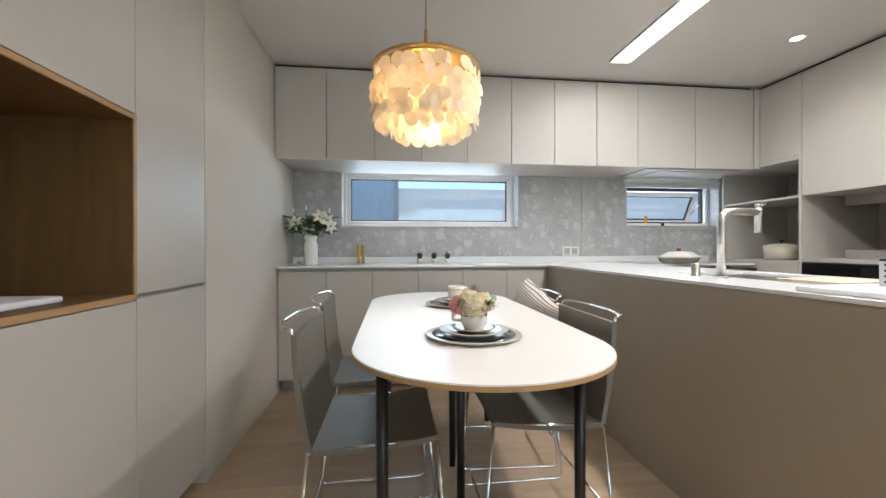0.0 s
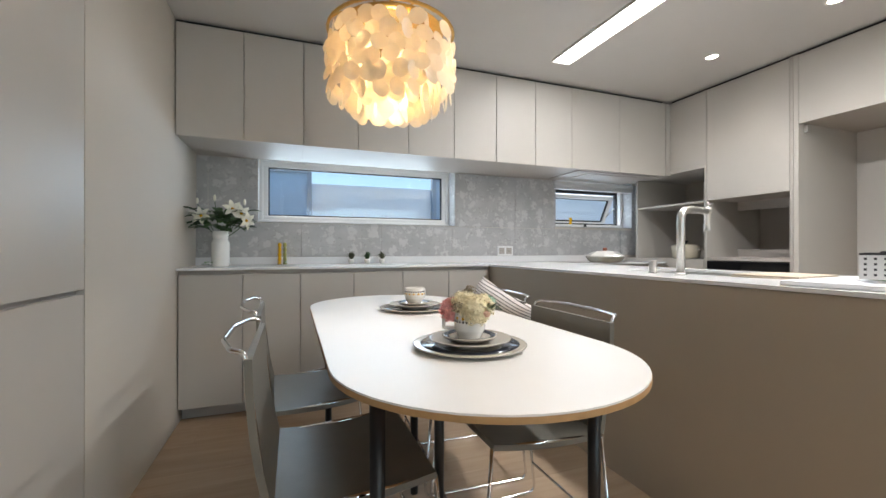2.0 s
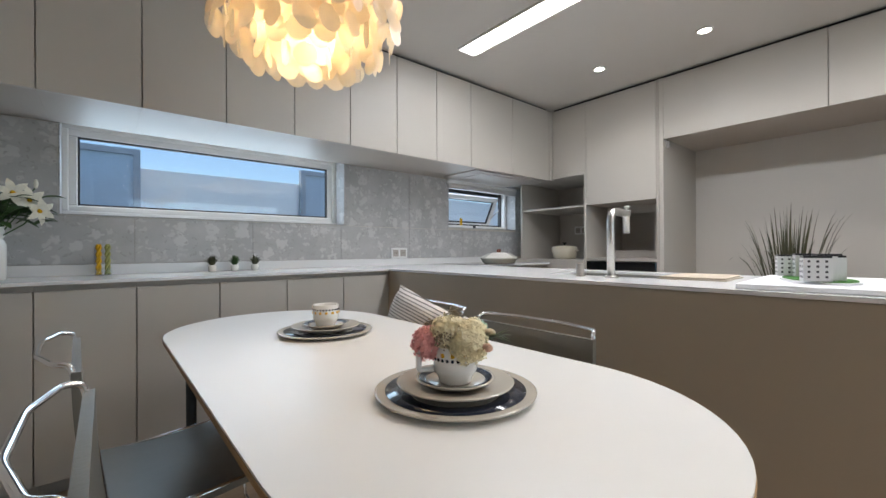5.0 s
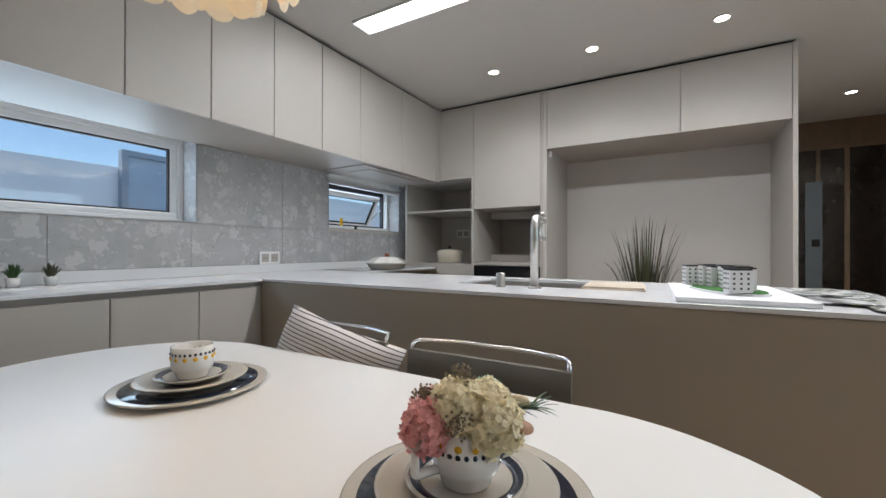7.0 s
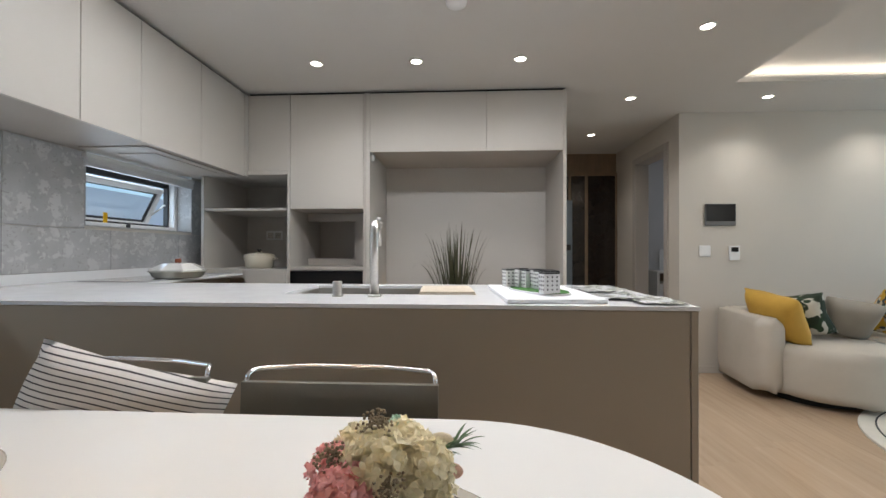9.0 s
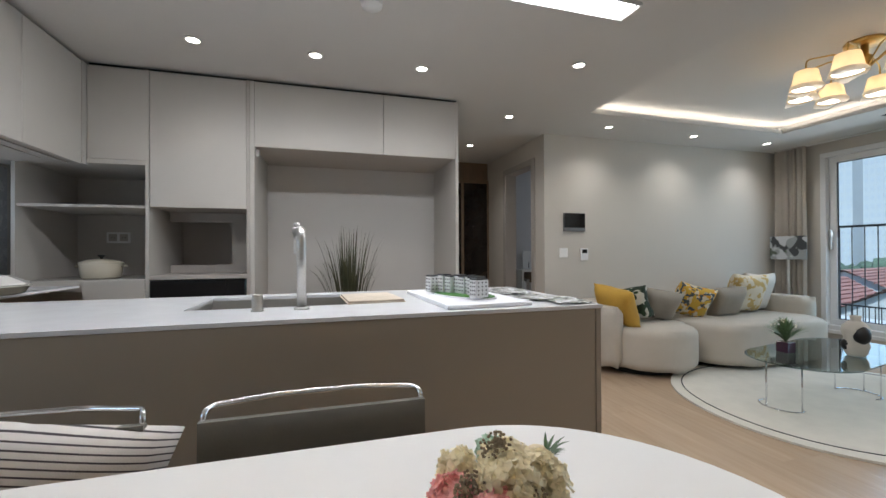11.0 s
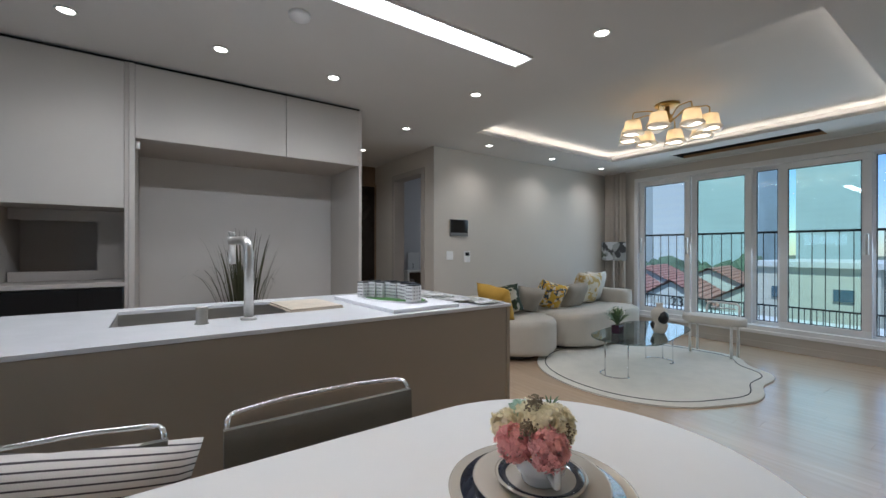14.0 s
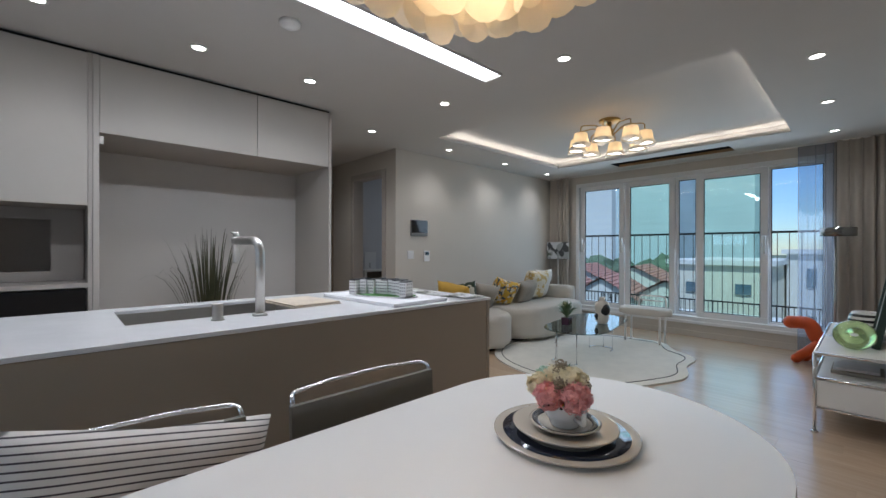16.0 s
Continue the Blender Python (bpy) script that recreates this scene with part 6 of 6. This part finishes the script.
for i in range(42):
    ob = new("baluster", me0)
    ob.parent = rail
    ob.location = (-0.2 + 0.115 * i - 1.7, 0, -0.2)
part("bracket", boxes([(-0.3, -4.35, -0.3, -0.25, -4.14, 1.355), (4.55, -4.35, -0.3, 4.6, -4.14, 1.355)]), BLACK, rail)

TILE = material("red_roof_tile", (0.46, 0.22, 0.17), 0.7, var=0.2, scale=2, bump=0.4, bscale=12)
STUCCO = material("white_stucco", (0.74, 0.72, 0.68), 0.9, var=0.05, scale=1.0)
CREAMSTUCCO = material("cream_stucco", (0.70, 0.66, 0.56), 0.9, var=0.05, scale=0.7)
HOUSEGLASS = material("blue_house_glass", (0.10, 0.16, 0.20), 0.08)


def gable_house(x, y, w, d, eave, ridge, rot, group="red-roofed houses"):
    h = thing("house", "white rendered house with a red tiled gable roof", "house", (0, 0, 0), group)
    wb = slab([(-w / 2, -d / 2), (w / 2, -d / 2), (w / 2, d / 2), (-w / 2, d / 2)], 0, eave)
    g = bmesh.new()
    part("wall", wb, STUCCO, h)
    for s in (-1, 1):
        vs = [g.verts.new(p) for p in ((-w / 2, s * d / 2 * 0.995, eave), (w / 2, s * d / 2 * 0.995, eave), (0, s * d / 2 * 0.995, ridge - 0.15))]
        g.faces.new(vs)
    part("gable", g, STUCCO, h)
    r = bmesh.new()
    for s in (-1, 1):
        n = 9
        for i in range(n):
            t0, t1 = i / n, (i + 1) / n
            o = w / 2 + 0.4
            x0, x1 = s * o * (1 - t0), s * o * (1 - t1)
            z0, z1 = eave - 0.25 + (ridge - eave + 0.25) * t0, eave - 0.25 + (ridge - eave + 0.25) * t1
            vs = [r.verts.new(p) for p in ((x0, -d / 2 - 0.3, z0 + 0.08), (x0, d / 2 + 0.3, z0 + 0.08), (x1, d / 2 + 0.3, z1), (x1, -d / 2 - 0.3, z1))]
            r.faces.new(vs)
            vs = [r.verts.new(p) for p in ((x0, -d / 2 - 0.3, z0 - 0.06), (x0, d / 2 + 0.3, z0 - 0.06), (x0, d / 2 + 0.3, z0 + 0.08), (x0, -d / 2 - 0.3, z0 + 0.08))]
            r.faces.new(vs)
    part("roof", r, TILE, h, "red tiled roof")
    for wx in (-w / 4, w / 4):
        for wz in (eave * 0.25, eave * 0.65):
            win = part("window", box(wx - 0.5, d / 2, wz, wx + 0.5, d / 2 + 0.06, wz + 1.1), HOUSEGLASS, h)
            part("frame", frame_bars(wx - 0.56, wx + 0.56, wz - 0.06, wz + 1.16, 0.07, d / 2, d / 2 + 0.09, 0), PVC, win)
    h.matrix_basis = pose(x, y, GROUND - 0.7, 0, 0, rot)
    return h


for x, y, w, d, e, r, rot in ((18.6, -30, 4.4, 7, 7.5, 8.9, 12), (14.2, -30, 4.4, 7, 7.4, 8.8, 12), (10.3, -32, 4.2, 7, 7.4, 8.7, 8), (21, -39, 5, 8, 8.0, 9.3, 12), (15.6, -40, 5, 8, 8.0, 9.3, 10), (10.4, -41, 5, 8, 7.9, 9.2, 6), (24, -33, 5, 8, 7.6, 9.0, 15)):
    gable_house(x, y, w, d, e, r, rot)
num = bpy.data.curves.new("house_number", 'FONT')
num.body, num.size, num.extrude, num.align_x = "231", 0.85, 0.01, 'CENTER'
num.materials.append(BLACK)
sign = new("house_number", num)
sign.matrix_basis = pose(12.87, -26.64, GROUND + 6.35, 90, 0, 192)
tagged(sign, "dark house number painted on a white wall", "house number")


def block(name, label, x0, x1, y0, y1, top, mat, rows, cols, wmat=HOUSEGLASS, win=(0.55, 0.5), z0=GROUND, kind="stuff"):
    h = thing(name, label, "building", ((x0 + x1) / 2, (y0 + y1) / 2, z0))
    part("wall", box(x0, y0, z0, x1, y1, top), mat, h)
    part("roof_edge", box(x0 - 0.2, y0 - 0.2, top, x1 + 0.2, y1 + 0.2, top + 0.25), STUCCO, h)
    for j in range(rows):
        for i in range(cols):
            cx, cz = x0 + (x1 - x0) * (i + 0.5) / cols, z0 + (top - z0) * (j + 0.5) / rows
            ww, hh = (x1 - x0) / cols * win[0] / 2, (top - z0) / rows * win[1] / 2
            yield_b = box(cx - ww, y1 - 0.1, cz - hh, cx + ww, y1 + 0.08, cz + hh)
            part("window", yield_b, wmat, h)
    return h


block("cream_building", "cream rendered low building with a flat roof", 3.1, 7.4, -30, -22, 0.35, CREAMSTUCCO, 4, 2, win=(0.3, 0.22))
block("pale_building", "pale rendered building with a flat roof", -3.0, 3.0, -36, -26, 0.9, STUCCO, 4, 3, win=(0.2, 0.4))
fence = thing("terrace_fence", "dark slim fence on the terrace below", "fence", (4, -14, -1.5))
part("rails", boxes([(-2, -14.02, -0.64, 12, -13.98, -0.59), (-2, -14.02, -1.45, 12, -13.98, -1.40)]), BLACK, fence)
bm = bmesh.new()
for i in range(100):
    box(-2 + 0.14 * i, -14.012, -1.4, -1.98 + 0.14 * i, -13.988, -0.64, bm=bm)
tagged(part("bars", bm, BLACK, fence), kind="stuff")
part("terrace_slab", box(-3, -18, -9, 13, -13.6, -1.5), STUCCO, fence)

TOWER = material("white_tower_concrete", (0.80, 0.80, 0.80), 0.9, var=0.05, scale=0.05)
# distance haze is put into the pale bluish net and window colours
HAZENET = material("hazed_green_net", (0.60, 0.69, 0.72), 0.9, var=0.15, scale=0.08)


def tower(x0, x1, y, top, mat, label, floors=26, bays=8, band=None):
    h = thing("apartment_tower", label, "apartment tower", ((x0 + x1) / 2, y, GROUND))
    part("wall", box(x0, y - 20, GROUND, x1, y, top), mat, h)
    wb = bmesh.new()
    for j in range(floors):
        for i in range(bays):
            cx, cz = x0 + (x1 - x0) * (i + 0.5) / bays, GROUND + (top - GROUND) * (j + 0.5) / floors
            ww, hh = (x1 - x0) / bays * 0.28, (top - GROUND) / floors * 0.26
            box(cx - ww, y - 0.3, cz - hh, cx + ww, y + 0.03, cz + hh, bm=wb)
    tagged(part("windows", wb, band or material("hazed_tower_window", (0.72, 0.745, 0.78), 0.4), h), kind="stuff")
    part("roof_house", box(x0 + (x1 - x0) * 0.3, y - 15, top, x0 + (x1 - x0) * 0.7, y - 5, top + 4), mat, h)


# bands kept close to the net tone, flattened by the same painted haze
HAZENETBAND = material("hazed_net_band", (0.612, 0.702, 0.73), 0.9)
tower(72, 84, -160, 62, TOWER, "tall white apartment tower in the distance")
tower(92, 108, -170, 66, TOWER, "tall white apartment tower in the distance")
tower(37, 53, -120, 60, HAZENET, "unfinished tower wrapped in green netting", 36, 16, HAZENETBAND)
tower(20, 31, -125, 24, HAZENET, "unfinished tower wrapped in green netting", 22, 12, HAZENETBAND)
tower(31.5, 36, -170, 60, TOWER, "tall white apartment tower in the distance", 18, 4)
rng = random.Random(77)
wood = bmesh.new()
for i in range(420):
    x, y = rng.uniform(-30, 190), rng.uniform(-115, -70)
    r = rng.uniform(1.5, 3.2)
    bmesh.ops.create_icosphere(wood, subdivisions=2, radius=r, matrix=Matrix.Translation((x, y, GROUND + 2.0 + rng.uniform(0, 4.0))) @ Matrix.Rotation(rng.random() * 3, 4, 'Z') @ Matrix.Diagonal((1, 1, rng.uniform(0.8, 1.2), 1)))
for v in wood.verts:
    v.co += Vector((noise.noise(v.co * 0.9), noise.noise(v.co * 0.9 + Vector((5, 0, 0))), noise.noise(v.co * 0.9 + Vector((0, 9, 0))))) * 1.1
tagged(part("far_trees", wood, material("far_foliage", (0.12, 0.17, 0.11), 0.9, var=0.4, scale=0.6)), "dark green belt of distant trees", "trees", kind="stuff")
# neighbouring facade seen through the kitchen windows
nb = thing("neighbour_building", "pale blue-grey neighbouring facade across the gap", "building", (1.5, 7.2, GROUND))
part("wall", box(-9, 7.0, GROUND, 14, 9.0, 2.05), material("pale_blue_render", (0.84, 0.88, 0.92), 0.85, var=0.06, scale=0.8), nb)
for wx, wz, ww, wh in ((-2.4, 1.1, 1.5, 1.2), (-0.35, 0.9, 1.0, 1.3), (3.1, 1.0, 1.7, 1.2)):
    w = part("window", box(wx - ww / 2, 6.93, wz, wx + ww / 2, 7.0, wz + wh), material("neighbour_glass", (0.36, 0.48, 0.62), 0.1), nb)
    part("frame", frame_bars(wx - ww / 2 - 0.06, wx + ww / 2 + 0.06, wz - 0.06, wz + wh + 0.06, 0.07, 6.90, 6.995, 0), material("grey_blue_frame", (0.30, 0.36, 0.44), 0.6), w)

# ---------------------------------------------------------------- pieces: stone tiles and floor planks
tile_wall = struct("tile_splashback", boxes([(XL + 0.0005, YN - 0.003, 0.955, 3.29, YN - 0.0005, 1.202)]), material("tile_joint", (0.42, 0.41, 0.39), 0.9), "grey stone-tiled splashback over the counter", "splashback")
cols = [XL + 0.002, -0.615, -0.008, 0.59, 1.195, 1.805, 2.41, 3.015, 3.29]
for z0, z1, holes in ((0.957, 1.202, ()), (1.205, 1.656, (W1, W2))):
    for a, b in zip(cols, cols[1:]):
        spans = [(a + 0.0012, b - 0.0012)]
        for hx0, hx1, _, _ in holes:
            nxt = []
            for s0, s1 in spans:
                if hx0 > s0:
                    nxt.append((s0, min(s1, hx0 - 0.002)))
                if hx1 < s1:
                    nxt.append((max(s0, hx1 + 0.002), s1))
            spans = [s for s in nxt if s[1] - s[0] > 0.004]
        for s0, s1 in spans:
            part("tile", box(s0, YN - 0.008, z0, s1, YN - 0.0032, z1, 0.0008), STONE, tile_wall)
PW, PL = 0.145, 1.2
plank_bm = box(0, 0, -0.013, PL - 0.0006, PW - 0.0006, 0.0, 0.0003)
plank_me = bpy.data.meshes.new("plank")
plank_bm.to_mesh(plank_me)
plank_bm.free()
plank_me.materials.append(FLOORWOOD)
rng = random.Random(2)
y = -3.95
row = 0
while y < 3.5:
    x = -0.85 - rng.random() * PL
    while x < 5.15:
        lo = XL - 0.1 if y > -0.75 else -0.30
        hi = 5.16 if -0.80 < y < 0.52 else (3.72 if y > -0.8 else 3.70)
        if -2.6 < y <= -0.80:
            hi = 5.16
        if x + PL > lo and x < hi:
            ob = new("plank", plank_me)
            ob.parent = floor
            x0, x1 = max(x, lo), min(x + PL, hi)
            ob.location = (x0, y, 0)
            ob.scale = ((x1 - x0) / PL, 1, 1)
        x += PL
    y += PW
    row += 1
